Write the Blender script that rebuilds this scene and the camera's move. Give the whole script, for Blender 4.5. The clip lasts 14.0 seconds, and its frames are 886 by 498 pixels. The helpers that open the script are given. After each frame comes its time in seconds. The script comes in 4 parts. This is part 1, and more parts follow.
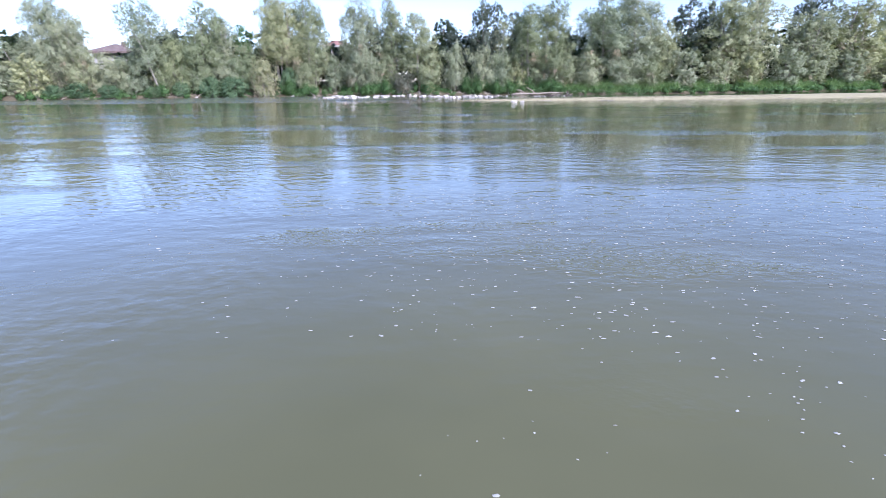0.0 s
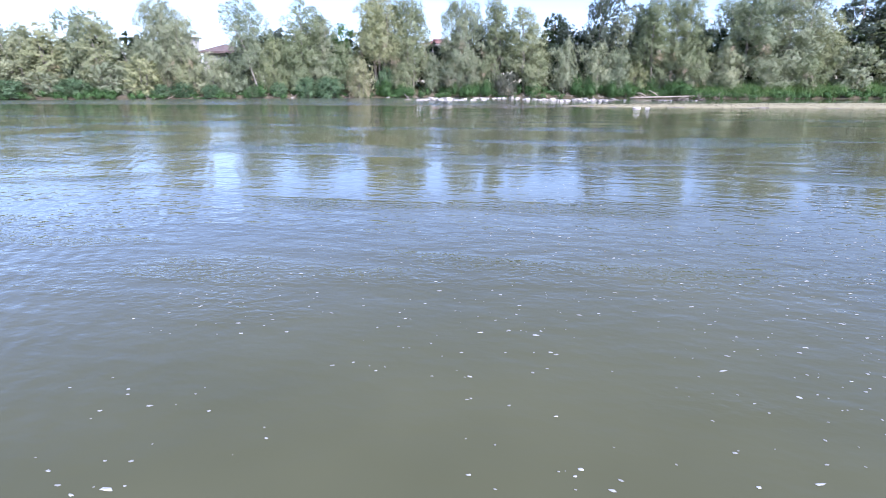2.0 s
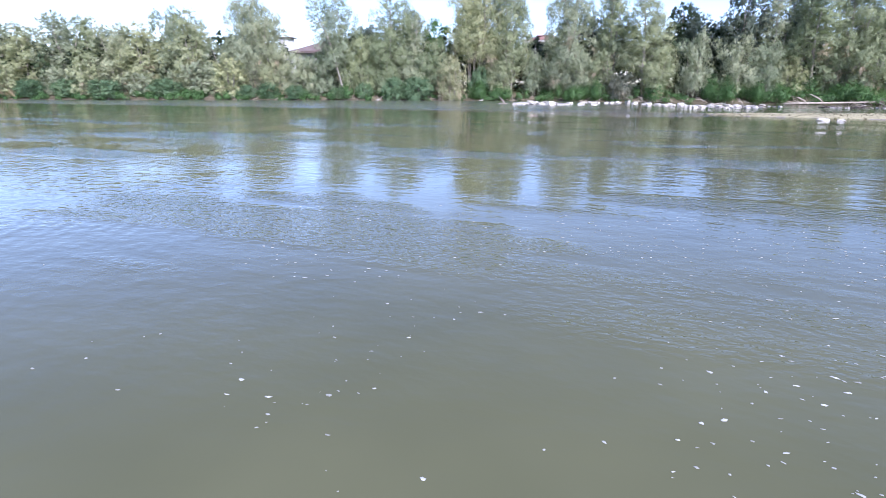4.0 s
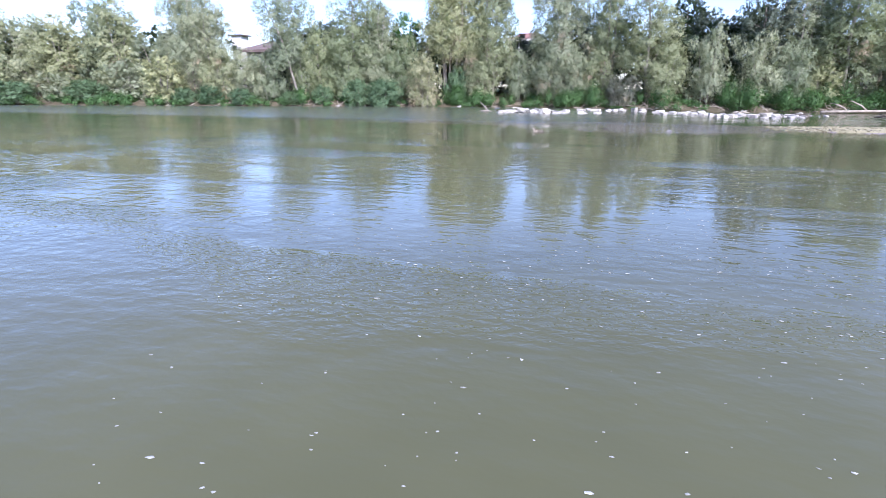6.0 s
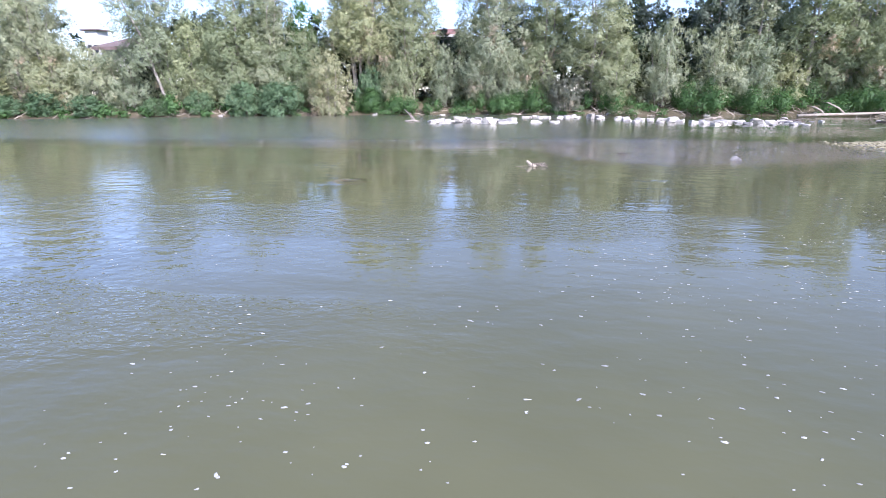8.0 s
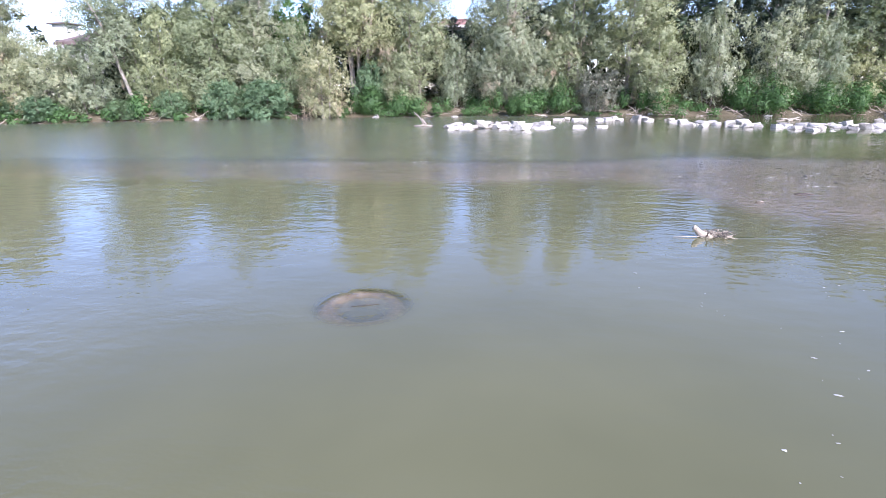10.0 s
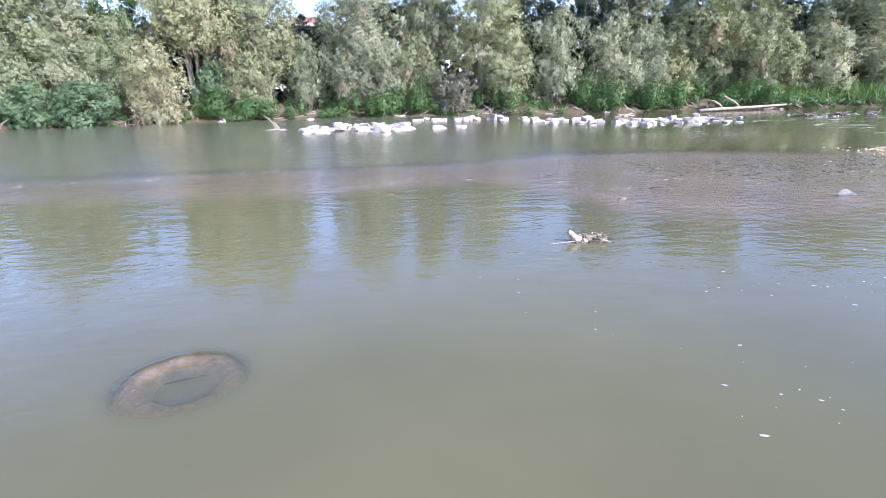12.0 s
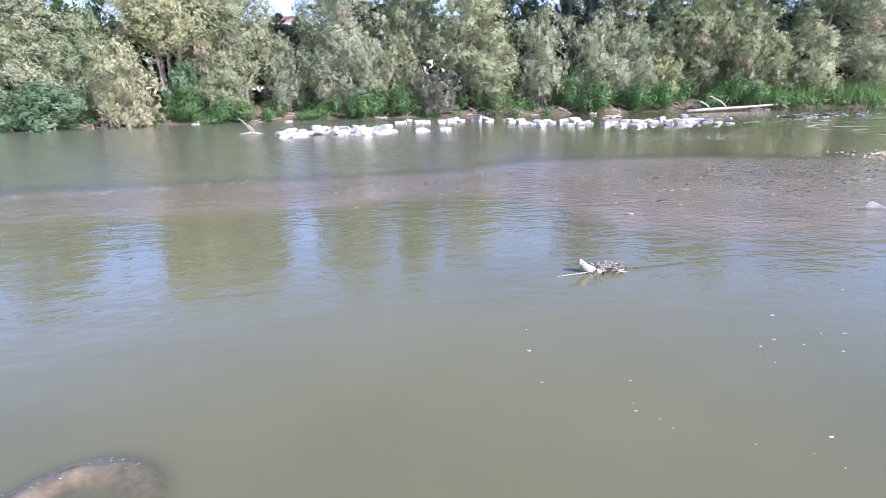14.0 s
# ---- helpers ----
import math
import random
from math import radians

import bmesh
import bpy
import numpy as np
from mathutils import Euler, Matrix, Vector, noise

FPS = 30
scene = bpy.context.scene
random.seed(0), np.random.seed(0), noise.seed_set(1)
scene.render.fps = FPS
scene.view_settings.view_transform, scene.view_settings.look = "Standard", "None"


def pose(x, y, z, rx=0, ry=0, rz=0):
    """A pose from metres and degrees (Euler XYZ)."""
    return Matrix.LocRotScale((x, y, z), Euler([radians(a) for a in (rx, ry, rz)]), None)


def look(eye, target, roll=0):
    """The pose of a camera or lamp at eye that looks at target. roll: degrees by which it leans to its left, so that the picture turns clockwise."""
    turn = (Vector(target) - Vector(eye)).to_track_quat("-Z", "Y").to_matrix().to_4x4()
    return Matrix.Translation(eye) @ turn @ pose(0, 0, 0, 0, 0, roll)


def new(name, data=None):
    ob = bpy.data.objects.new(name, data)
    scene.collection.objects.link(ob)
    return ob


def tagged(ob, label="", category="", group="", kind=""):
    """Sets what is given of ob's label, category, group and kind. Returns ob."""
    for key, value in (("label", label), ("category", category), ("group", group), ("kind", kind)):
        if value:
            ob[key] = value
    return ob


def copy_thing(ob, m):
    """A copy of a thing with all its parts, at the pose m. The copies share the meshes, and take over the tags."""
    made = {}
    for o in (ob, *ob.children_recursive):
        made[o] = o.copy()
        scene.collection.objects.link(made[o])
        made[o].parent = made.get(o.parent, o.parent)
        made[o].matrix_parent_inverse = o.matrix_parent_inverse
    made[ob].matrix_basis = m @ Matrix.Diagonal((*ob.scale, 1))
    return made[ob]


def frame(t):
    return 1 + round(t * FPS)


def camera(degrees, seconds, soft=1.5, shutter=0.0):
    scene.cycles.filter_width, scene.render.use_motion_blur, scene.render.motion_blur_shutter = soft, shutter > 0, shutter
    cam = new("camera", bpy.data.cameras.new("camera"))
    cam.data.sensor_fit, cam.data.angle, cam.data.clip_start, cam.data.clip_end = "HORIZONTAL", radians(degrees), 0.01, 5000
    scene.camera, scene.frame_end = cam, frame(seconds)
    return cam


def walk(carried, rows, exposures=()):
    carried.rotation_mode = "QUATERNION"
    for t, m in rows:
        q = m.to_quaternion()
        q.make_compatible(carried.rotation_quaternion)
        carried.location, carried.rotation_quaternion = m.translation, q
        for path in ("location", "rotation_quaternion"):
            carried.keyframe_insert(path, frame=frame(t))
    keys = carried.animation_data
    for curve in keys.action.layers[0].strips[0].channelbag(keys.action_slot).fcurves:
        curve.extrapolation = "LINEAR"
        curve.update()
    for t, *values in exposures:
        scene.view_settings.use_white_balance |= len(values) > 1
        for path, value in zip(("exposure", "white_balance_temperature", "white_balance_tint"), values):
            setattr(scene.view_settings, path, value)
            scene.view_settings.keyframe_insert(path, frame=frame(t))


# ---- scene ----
cam = camera(79.5, 14.0, 0.6)
PATH = [
    (0, (-0.059, -0.16, 1.309), (-0.067, 1.75, 0.715), -0.6),
    (0.5, (0.135, 1.121, 1.37), (-0.049, 3.022, 0.776), -0.4),
    (1, (0.23, 2.574, 1.377), (-0.11, 4.454, 0.783), -0.4),
    (1.5, (0.194, 4.028, 1.364), (-0.171, 5.904, 0.773), -0.3),
    (2, (0.058, 5.641, 1.389), (-0.312, 7.515, 0.799), -0.3),
    (2.5, (-0.175, 7.261, 1.36), (-0.546, 9.137, 0.774), -0.3),
    (3, (-0.529, 8.932, 1.302), (-1.054, 10.772, 0.718), -0.2),
    (3.5, (-0.881, 10.677, 1.331), (-1.564, 12.464, 0.748), -0.1),
    (3.7, (-1.084, 11.419, 1.353), (-1.78, 13.201, 0.769), -0.1),
    (5.8, (-3.7, 19.338, 1.312), (-4.394, 21.126, 0.744), 0.2),
    (6, (-4.031, 20.086, 1.316), (-4.646, 21.902, 0.747), 0.1),
    (6.5, (-4.818, 21.913, 1.312), (-5.144, 23.804, 0.748), -0.3),
    (7, (-5.604, 23.915, 1.327), (-5.908, 25.81, 0.764), -0.3),
    (7.5, (-6.324, 25.806, 1.372), (-6.631, 27.701, 0.811), -0.4),
    (8, (-7.038, 27.802, 1.389), (-7.345, 29.698, 0.83), -0.5),
    (8.2, (-7.312, 28.525, 1.409), (-7.619, 30.421, 0.85), -0.6),
    (10.3, (-8.899, 33.012, 1.519), (-9.19, 34.906, 0.947), -0.9),
    (10.5, (-8.886, 33.09, 1.48), (-9.172, 34.986, 0.91), -0.9),
    (11, (-8.861, 33.187, 1.471), (-8.996, 35.098, 0.898), -1.0),
    (11.5, (-8.854, 33.356, 1.485), (-8.734, 35.268, 0.909), -1.4),
    (12, (-8.828, 33.578, 1.491), (-8.638, 35.484, 0.914), -1.4),
    (12.5, (-8.807, 33.792, 1.499), (-8.591, 35.695, 0.921), -1.4),
    (13, (-8.797, 34.004, 1.511), (-8.565, 35.905, 0.934), -1.5),
    (13.5, (-8.77, 34.247, 1.502), (-8.529, 36.147, 0.926), -1.4),
    (14, (-8.772, 34.45, 1.528), (-8.522, 36.348, 0.95), -1.5),
]
walk(cam, [(t, look(eye, target, roll)) for t, eye, target, roll in PATH], [(0, 0.88, 5330, 31), (5.6, 0.9, 5360, 30), (6.6, 0.99, 5410, 31), (8.2, 1.06, 5480, 31), (10.3, 1.19, 5540, 33), (14, 1.24, 5530, 34)])

# ---- world and sun ----
SUN_AZ, SUN_EL = 140.0, 37.0
world = bpy.data.worlds.new("sky")
scene.world = world
world.use_nodes = True
wn = world.node_tree
sky = wn.nodes.new("ShaderNodeTexSky")
sky.sky_type = "NISHITA"
sky.sun_disc = False
sky.sun_elevation = radians(SUN_EL)
sky.sun_rotation = radians(SUN_AZ)
sky.air_density, sky.dust_density, sky.ozone_density = 1.0, 0.35, 1.6
wn.nodes["Background"].inputs[1].default_value = 0.138
wn.links.new(sky.outputs[0], wn.nodes["Background"].inputs[0])
sun_data = bpy.data.lights.new("sun", "SUN")
sun_data.energy, sun_data.angle, sun_data.color = 4.9, radians(0.6), (1.0, 0.95, 0.86)
sun = new("sun", sun_data)
az, el = radians(SUN_AZ), radians(SUN_EL)
sun.matrix_world = look((80 * math.sin(az) * math.cos(el), 80 * math.cos(az) * math.cos(el), 80 * math.sin(el)), (0, 0, 0))


# ---- materials ----
def material(name):
    m = bpy.data.materials.new(name)
    m.use_nodes = True
    return m, m.node_tree, m.node_tree.nodes["Principled BSDF"]


def node(tree, kind, **inputs):
    n = tree.nodes.new(kind)
    for k, v in inputs.items():
        n.inputs[k.replace("_", " ")].default_value = v
    return n


def noise_tex(tree, scale, detail=4.0, rough=0.55, stretch=(1, 1, 1)):
    geo = tree.nodes.new("ShaderNodeNewGeometry")
    mp = tree.nodes.new("ShaderNodeMapping")
    mp.inputs["Scale"].default_value = stretch
    tree.links.new(geo.outputs["Position"], mp.inputs["Vector"])
    n = node(tree, "ShaderNodeTexNoise", Scale=scale, Detail=detail, Roughness=rough)
    tree.links.new(mp.outputs[0], n.inputs["Vector"])
    return n.outputs["Fac"]


def ramp(tree, fac, stops):
    r = tree.nodes.new("ShaderNodeValToRGB")
    e = r.color_ramp.elements
    while len(e) < len(stops):
        e.new(0.5)
    for el_, (p, c) in zip(e, stops):
        el_.position, el_.color = p, (*c, 1)
    tree.links.new(fac, r.inputs[0])
    return r.outputs[0]


def mixed(tree, fac, a, b, mode="MIX"):
    m = tree.nodes.new("ShaderNodeMix")
    m.data_type, m.blend_type = "RGBA", mode
    for socket, v in ((m.inputs[0], fac), (m.inputs[6], a), (m.inputs[7], b)):
        if isinstance(v, bpy.types.NodeSocket):
            tree.links.new(v, socket)
        else:
            socket.default_value = v if not isinstance(v, tuple) else (*v, 1)
    return m.outputs[2]


def maths(tree, op, a, b=0.0):
    m = tree.nodes.new("ShaderNodeMath")
    m.operation = op
    for i, v in enumerate((a, b)):
        if isinstance(v, bpy.types.NodeSocket):
            tree.links.new(v, m.inputs[i])
        else:
            m.inputs[i].default_value = v
    return m.outputs[0]


def bump(tree, bsdf, height, distance=0.02, strength=1.0):
    b = node(tree, "ShaderNodeBump", Strength=strength, Distance=distance)
    tree.links.new(height, b.inputs["Height"])
    tree.links.new(b.outputs[0], bsdf.inputs["Normal"])


def rough_material(name, stops, scale, fine, roughness, relief, spec=0.3, stretch=(1, 1, 1)):
    """Stone, soil, bark: two scales of noise for the colour, and relief."""
    m, t, p = material(name)
    big = noise_tex(t, scale, 5, 0.6, stretch)
    small = noise_tex(t, fine, 4, 0.6, stretch)
    col = ramp(t, big, stops)
    col = mixed(t, 0.55, col, ramp(t, small, [(0.3, (0.45, 0.43, 0.4)), (0.7, (1.25, 1.25, 1.22))]), "MULTIPLY")
    info = t.nodes.new("ShaderNodeObjectInfo")
    tone = ramp(t, info.outputs["Random"], [(0.0, (0.78, 0.78, 0.78)), (1.0, (1.1, 1.08, 1.05))])
    col = mixed(t, 1.0, col, tone, "MULTIPLY")
    t.links.new(col, p.inputs["Base Color"])
    p.inputs["Roughness"].default_value = roughness
    p.inputs["Specular IOR Level"].default_value = spec
    bump(t, p, maths(t, "ADD", big, maths(t, "MULTIPLY", small, 0.4)), relief)
    return m


def leaf_material(name, a, b, c, glow=0.24, rough=0.5):
    """Leaves: three tones mixed leaf by leaf and spray by spray, a little light shining through."""
    a, c = (tuple(0.68 * u + 0.32 * v for u, v in zip(end, b)) for end in (a, c))
    m, t, p = material(name)
    geo = t.nodes.new("ShaderNodeNewGeometry")
    info = t.nodes.new("ShaderNodeObjectInfo")
    per_leaf = ramp(t, geo.outputs["Random Per Island"], [(0.0, a), (0.55, b), (1.0, c)])
    patch = ramp(t, noise_tex(t, 1.3, 4, 0.65), [(0.3, (0.72, 0.77, 0.72)), (0.7, (1.18, 1.14, 1.08))])
    tone = ramp(t, info.outputs["Random"], [(0.0, (0.78, 0.84, 0.8)), (0.5, (0.97, 0.98, 0.96)), (1.0, (1.12, 1.09, 1.0))])
    col = mixed(t, 1.0, mixed(t, 1.0, per_leaf, patch, "MULTIPLY"), tone, "MULTIPLY")
    t.links.new(col, p.inputs["Base Color"])
    p.inputs["Roughness"].default_value = rough
    p.inputs["Specular IOR Level"].default_value = 0.2
    tr = t.nodes.new("ShaderNodeBsdfTranslucent")
    t.links.new(mixed(t, 1.0, col, (1.0, 1.1, 0.6), "MULTIPLY"), tr.inputs["Color"])
    mx = t.nodes.new("ShaderNodeMixShader")
    mx.inputs[0].default_value = glow
    t.links.new(p.outputs[0], mx.inputs[1])
    t.links.new(tr.outputs[0], mx.inputs[2])
    t.links.new(mx.outputs[0], t.nodes["Material Output"].inputs["Surface"])
    return m


WILLOW = leaf_material("willow_leaf", (0.19, 0.212, 0.128), (0.346, 0.37, 0.242), (0.478, 0.5, 0.362))
OLIVE = leaf_material("olive_willow_leaf", (0.186, 0.202, 0.108), (0.346, 0.367, 0.21), (0.478, 0.495, 0.32))
PALE = leaf_material("pale_willow_leaf", (0.23, 0.222, 0.118), (0.425, 0.41, 0.238), (0.56, 0.53, 0.355))
GREEN = leaf_material("green_willow_leaf", (0.136, 0.165, 0.086), (0.264, 0.3, 0.168), (0.396, 0.43, 0.268))
ASH = leaf_material("ash_grey_leaf", (0.104, 0.108, 0.084), (0.208, 0.214, 0.160), (0.304, 0.308, 0.240))
SLATE = leaf_material("alder_leaf", (0.045, 0.062, 0.045), (0.105, 0.13, 0.095), (0.21, 0.24, 0.18), 0.2)
SALLOW = leaf_material("sallow_leaf", (0.06, 0.11, 0.055), (0.15, 0.23, 0.12), (0.28, 0.37, 0.22), 0.25)
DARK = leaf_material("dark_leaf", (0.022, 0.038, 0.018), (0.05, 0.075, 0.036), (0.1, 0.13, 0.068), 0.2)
FRESH = leaf_material("fresh_leaf", (0.05, 0.11, 0.025), (0.09, 0.19, 0.045), (0.15, 0.27, 0.08), 0.35)
WEED = leaf_material("weed_leaf", (0.032, 0.068, 0.024), (0.075, 0.15, 0.048), (0.15, 0.26, 0.092), 0.28)
REED = leaf_material("reed_leaf", (0.07, 0.14, 0.045), (0.15, 0.25, 0.09), (0.26, 0.35, 0.16), 0.35)
DRY = leaf_material("dry_leaf", (0.24, 0.19, 0.135), (0.43, 0.35, 0.26), (0.6, 0.51, 0.4), 0.3, 0.7)
BARK = rough_material("bark", [(0.3, (0.27, 0.235, 0.19)), (0.7, (0.5, 0.45, 0.38))], 3, 25, 0.9, 0.03, 0.2, (1, 1, 0.3))
DRIFT = rough_material("bleached_wood", [(0.3, (0.28, 0.24, 0.18)), (0.7, (0.54, 0.48, 0.375))], 4, 30, 0.85, 0.015, 0.2)
WET_WOOD = rough_material("wet_wood", [(0.3, (0.05, 0.04, 0.03)), (0.7, (0.13, 0.1, 0.075))], 6, 40, 0.5, 0.01, 0.5)
LIMESTONE = rough_material("limestone", [(0.3, (0.33, 0.312, 0.265)), (0.65, (0.58, 0.55, 0.475))], 2.5, 22, 0.85, 0.05)
GREYSTONE = rough_material("grey_stone", [(0.3, (0.16, 0.155, 0.145)), (0.7, (0.36, 0.345, 0.31))], 3, 24, 0.8, 0.02)
MUD = rough_material("river_mud", [(0.3, (0.24, 0.2, 0.198)), (0.7, (0.37, 0.315, 0.31))], 0.9, 14, 0.8, 0.02)
SOIL = rough_material("bank_soil", [(0.3, (0.075, 0.064, 0.038)), (0.7, (0.18, 0.157, 0.098))], 0.8, 11, 0.95, 0.05, 0.1)
GRAVEL = rough_material("bar_gravel", [(0.3, (0.3, 0.275, 0.15)), (0.7, (0.44, 0.4, 0.235))], 2.0, 28, 0.9, 0.04)
MEADOW = rough_material("meadow", [(0.3, (0.06, 0.09, 0.03)), (0.7, (0.13, 0.16, 0.06))], 0.3, 9, 0.95, 0.05, 0.1)
PLASTER = rough_material("plaster", [(0.3, (0.62, 0.6, 0.55)), (0.7, (0.76, 0.74, 0.69))], 0.8, 20, 0.9, 0.005)
# Near-black tone: stands for shade inside the tyre, and colours the floating stick.
MATT_DARK = rough_material("matt_dark", [(0.3, (0.03, 0.028, 0.026)), (0.7, (0.07, 0.064, 0.06))], 6, 30, 0.8, 0.01)
TILE = rough_material("red_roof_tile", [(0.3, (0.33, 0.17, 0.13)), (0.7, (0.46, 0.27, 0.22))], 1.5, 12, 0.85, 0.03)
BROWN_TILE = rough_material("brown_roof_tile", [(0.3, (0.13, 0.1, 0.088)), (0.7, (0.22, 0.175, 0.155))], 1.5, 12, 0.85, 0.03)
SILT_RUBBER = rough_material("silted_rubber", [(0.3, (0.12, 0.1, 0.082)), (0.7, (0.34, 0.29, 0.245))], 7, 34, 0.85, 0.006)


def pebble_material(name, stops, rough):
    m, t, p = material(name)
    geo = t.nodes.new("ShaderNodeNewGeometry")
    col = ramp(t, geo.outputs["Random Per Island"], stops)
    col = mixed(t, 0.5, col, ramp(t, noise_tex(t, 30, 3), [(0.3, (0.6, 0.6, 0.6)), (0.7, (1.2, 1.2, 1.2))]), "MULTIPLY")
    t.links.new(col, p.inputs["Base Color"])
    p.inputs["Roughness"].default_value = rough
    return m


PEBBLE = pebble_material("pebble", [(0.0, (0.12, 0.104, 0.052)), (0.7, (0.26, 0.232, 0.128)), (1.0, (0.42, 0.38, 0.23))], 0.85)
WETPEBBLE = pebble_material("wet_pebble", [(0.0, (0.05, 0.043, 0.036)), (0.8, (0.12, 0.105, 0.09)), (1.0, (0.24, 0.22, 0.19))], 0.4)
FOAM = pebble_material("foam", [(0.0, (0.27, 0.27, 0.22)), (1.0, (0.52, 0.52, 0.45))], 0.8)
SCUM = pebble_material("scum", [(0.0, (0.13, 0.15, 0.075)), (1.0, (0.29, 0.31, 0.18))], 0.8)

pane_mat, pt, pp = material("window_glass")
pp.inputs["Base Color"].default_value = (0.03, 0.035, 0.04, 1)
pp.inputs["Roughness"].default_value = 0.05


def water_material():
    """Turbid river water: murk that hides what lies deep, a clear skin over shallow things, and a rippled gloss."""
    m, t, p = material("river_water")
    t.nodes.remove(p)
    geo = t.nodes.new("ShaderNodeNewGeometry")
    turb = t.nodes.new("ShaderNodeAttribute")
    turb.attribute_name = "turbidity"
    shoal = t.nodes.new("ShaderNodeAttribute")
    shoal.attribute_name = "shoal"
    # ripples: short crests, longer swell, and gusts that leave calm lanes
    gust = noise_tex(t, 0.16, 3, 0.55, (0.3, 1.0, 1))
    gust = ramp(t, gust, [(0.42, (0.21, 0.21, 0.21)), (0.66, (1, 1, 1))])
    small = noise_tex(t, 10.0, 2, 0.5, (0.8, 1.2, 1))
    mid = noise_tex(t, 3.6, 2, 0.5, (0.75, 1.2, 1))
    swell = noise_tex(t, 0.6, 2, 0.5, (0.8, 1.2, 1))
    fine = noise_tex(t, 24.0, 1, 0.5, (0.85, 1.1, 1))
    small = maths(t, "ADD", small, maths(t, "MULTIPLY", fine, 0.32))
    h = maths(t, "ADD", maths(t, "MULTIPLY", small, 0.005), maths(t, "MULTIPLY", mid, 0.016))
    sep = t.nodes.new("ShaderNodeSeparateXYZ")
    t.links.new(geo.outputs["Position"], sep.inputs[0])
    # the current keeps the channel behind the shoal ruffled
    behind = ramp(t, maths(t, "MULTIPLY", maths(t, "SUBTRACT", sep.outputs[1], 40.0), 0.1), [(0.2, (0, 0, 0)), (0.5, (1, 1, 1))])
    left = ramp(t, maths(t, "MULTIPLY", maths(t, "ADD", sep.outputs[0], 10.0), 0.05), [(0.2, (1, 1, 1)), (0.55, (0, 0, 0))])
    gust = maths(t, "MAXIMUM", gust, maths(t, "MULTIPLY", maths(t, "MULTIPLY", behind, left), 1.7))
    h = maths(t, "MULTIPLY", h, gust)
    h = maths(t, "ADD", h, maths(t, "MULTIPLY", swell, 0.009))
    # a train of small diagonal waves left of the channel
    turned = t.nodes.new("ShaderNodeMapping")
    turned.inputs["Rotation"].default_value = (0, 0, radians(-33))
    t.links.new(geo.outputs["Position"], turned.inputs["Vector"])
    train = node(t, "ShaderNodeTexWave", Scale=1.9, Distortion=2.6, Detail=2.0)
    train.inputs["Detail Scale"].default_value = 0.6
    t.links.new(turned.outputs[0], train.inputs["Vector"])
    west = maths(t, "ADD", maths(t, "MULTIPLY", sep.outputs[0], -1.0), maths(t, "MULTIPLY", sep.outputs[1], -0.26))
    early = ramp(t, maths(t, "MULTIPLY", sep.outputs[1], 0.04), [(0.55, (1, 1, 1)), (0.85, (0, 0, 0))])
    west = maths(t, "ADD", west, maths(t, "MULTIPLY", early, 1.8))
    west = ramp(t, maths(t, "MULTIPLY", west, 0.16), [(0.05, (0, 0, 0)), (0.6, (1, 1, 1))])
    near = ramp(t, maths(t, "MULTIPLY", sep.outputs[1], 0.025), [(0.82, (1, 1, 1)), (0.98, (0.08, 0.08, 0.08))])
    west = maths(t, "MULTIPLY", west, near)
    patchy = ramp(t, noise_tex(t, 0.35, 2, 0.5), [(0.4, (0.1, 0.1, 0.1)), (0.62, (1, 1, 1))])
    h = maths(t, "ADD", h, maths(t, "MULTIPLY", maths(t, "MULTIPLY", train.outputs["Fac"], 0.003), maths(t, "MULTIPLY", maths(t, "MULTIPLY", west, early), patchy)))
    chop = noise_tex(t, 5.5, 2, 0.5, (0.9, 1.1, 1))
    h = maths(t, "ADD", h, maths(t, "MULTIPLY", maths(t, "MULTIPLY", chop, 0.015), maths(t, "MULTIPLY", west, patchy)))
    # narrow streaks of ruffled water between the calm lanes
    streak = ramp(t, noise_tex(t, 0.4, 3, 0.6, (0.28, 1.0, 1)), [(0.53, (0, 0, 0)), (0.6, (1, 1, 1))])
    open_water = ramp(t, maths(t, "MULTIPLY", sep.outputs[1], 0.02), [(0.6, (1, 1, 1)), (0.74, (0.15, 0.15, 0.15))])
    crisp = noise_tex(t, 13.0, 2, 0.55, (0.8, 1.2, 1))
    h = maths(t, "ADD", h, maths(t, "MULTIPLY", maths(t, "MULTIPLY", crisp, 0.012), maths(t, "MULTIPLY", streak, open_water)))
    riffle = noise_tex(t, 7.0, 3, 0.6, (0.8, 1.3, 1))
    h = maths(t, "ADD", h, maths(t, "MULTIPLY", maths(t, "MULTIPLY", riffle, 0.027), shoal.outputs["Fac"]))
    # the wake that trails from the stranded stub
    along = maths(t, "ADD", sep.outputs[0], 6.72)
    across = maths(t, "MULTIPLY", maths(t, "SUBTRACT", maths(t, "SUBTRACT", sep.outputs[1], 38.5), maths(t, "MULTIPLY", along, 0.08)), 42.0)
    ridge = maths(t, "EXPONENT", maths(t, "MULTIPLY", maths(t, "MULTIPLY", across, across), -1.0))
    reach = ramp(t, along, [(0.0, (0, 0, 0)), (0.06, (1, 1, 1)), (0.9, (0, 0, 0))])
    h = maths(t, "ADD", h, maths(t, "MULTIPLY", maths(t, "MULTIPLY", ridge, 0.005), reach))
    b = node(t, "ShaderNodeBump", Strength=1.0, Distance=1.0)
    t.links.new(h, b.inputs["Height"])
    murk = t.nodes.new("ShaderNodeBsdfDiffuse")
    cloud = ramp(t, noise_tex(t, 0.3, 4, 0.6), [(0.3, (0.092, 0.093, 0.0445)), (0.7, (0.122, 0.121, 0.059))])
    t.links.new(cloud, murk.inputs["Color"])
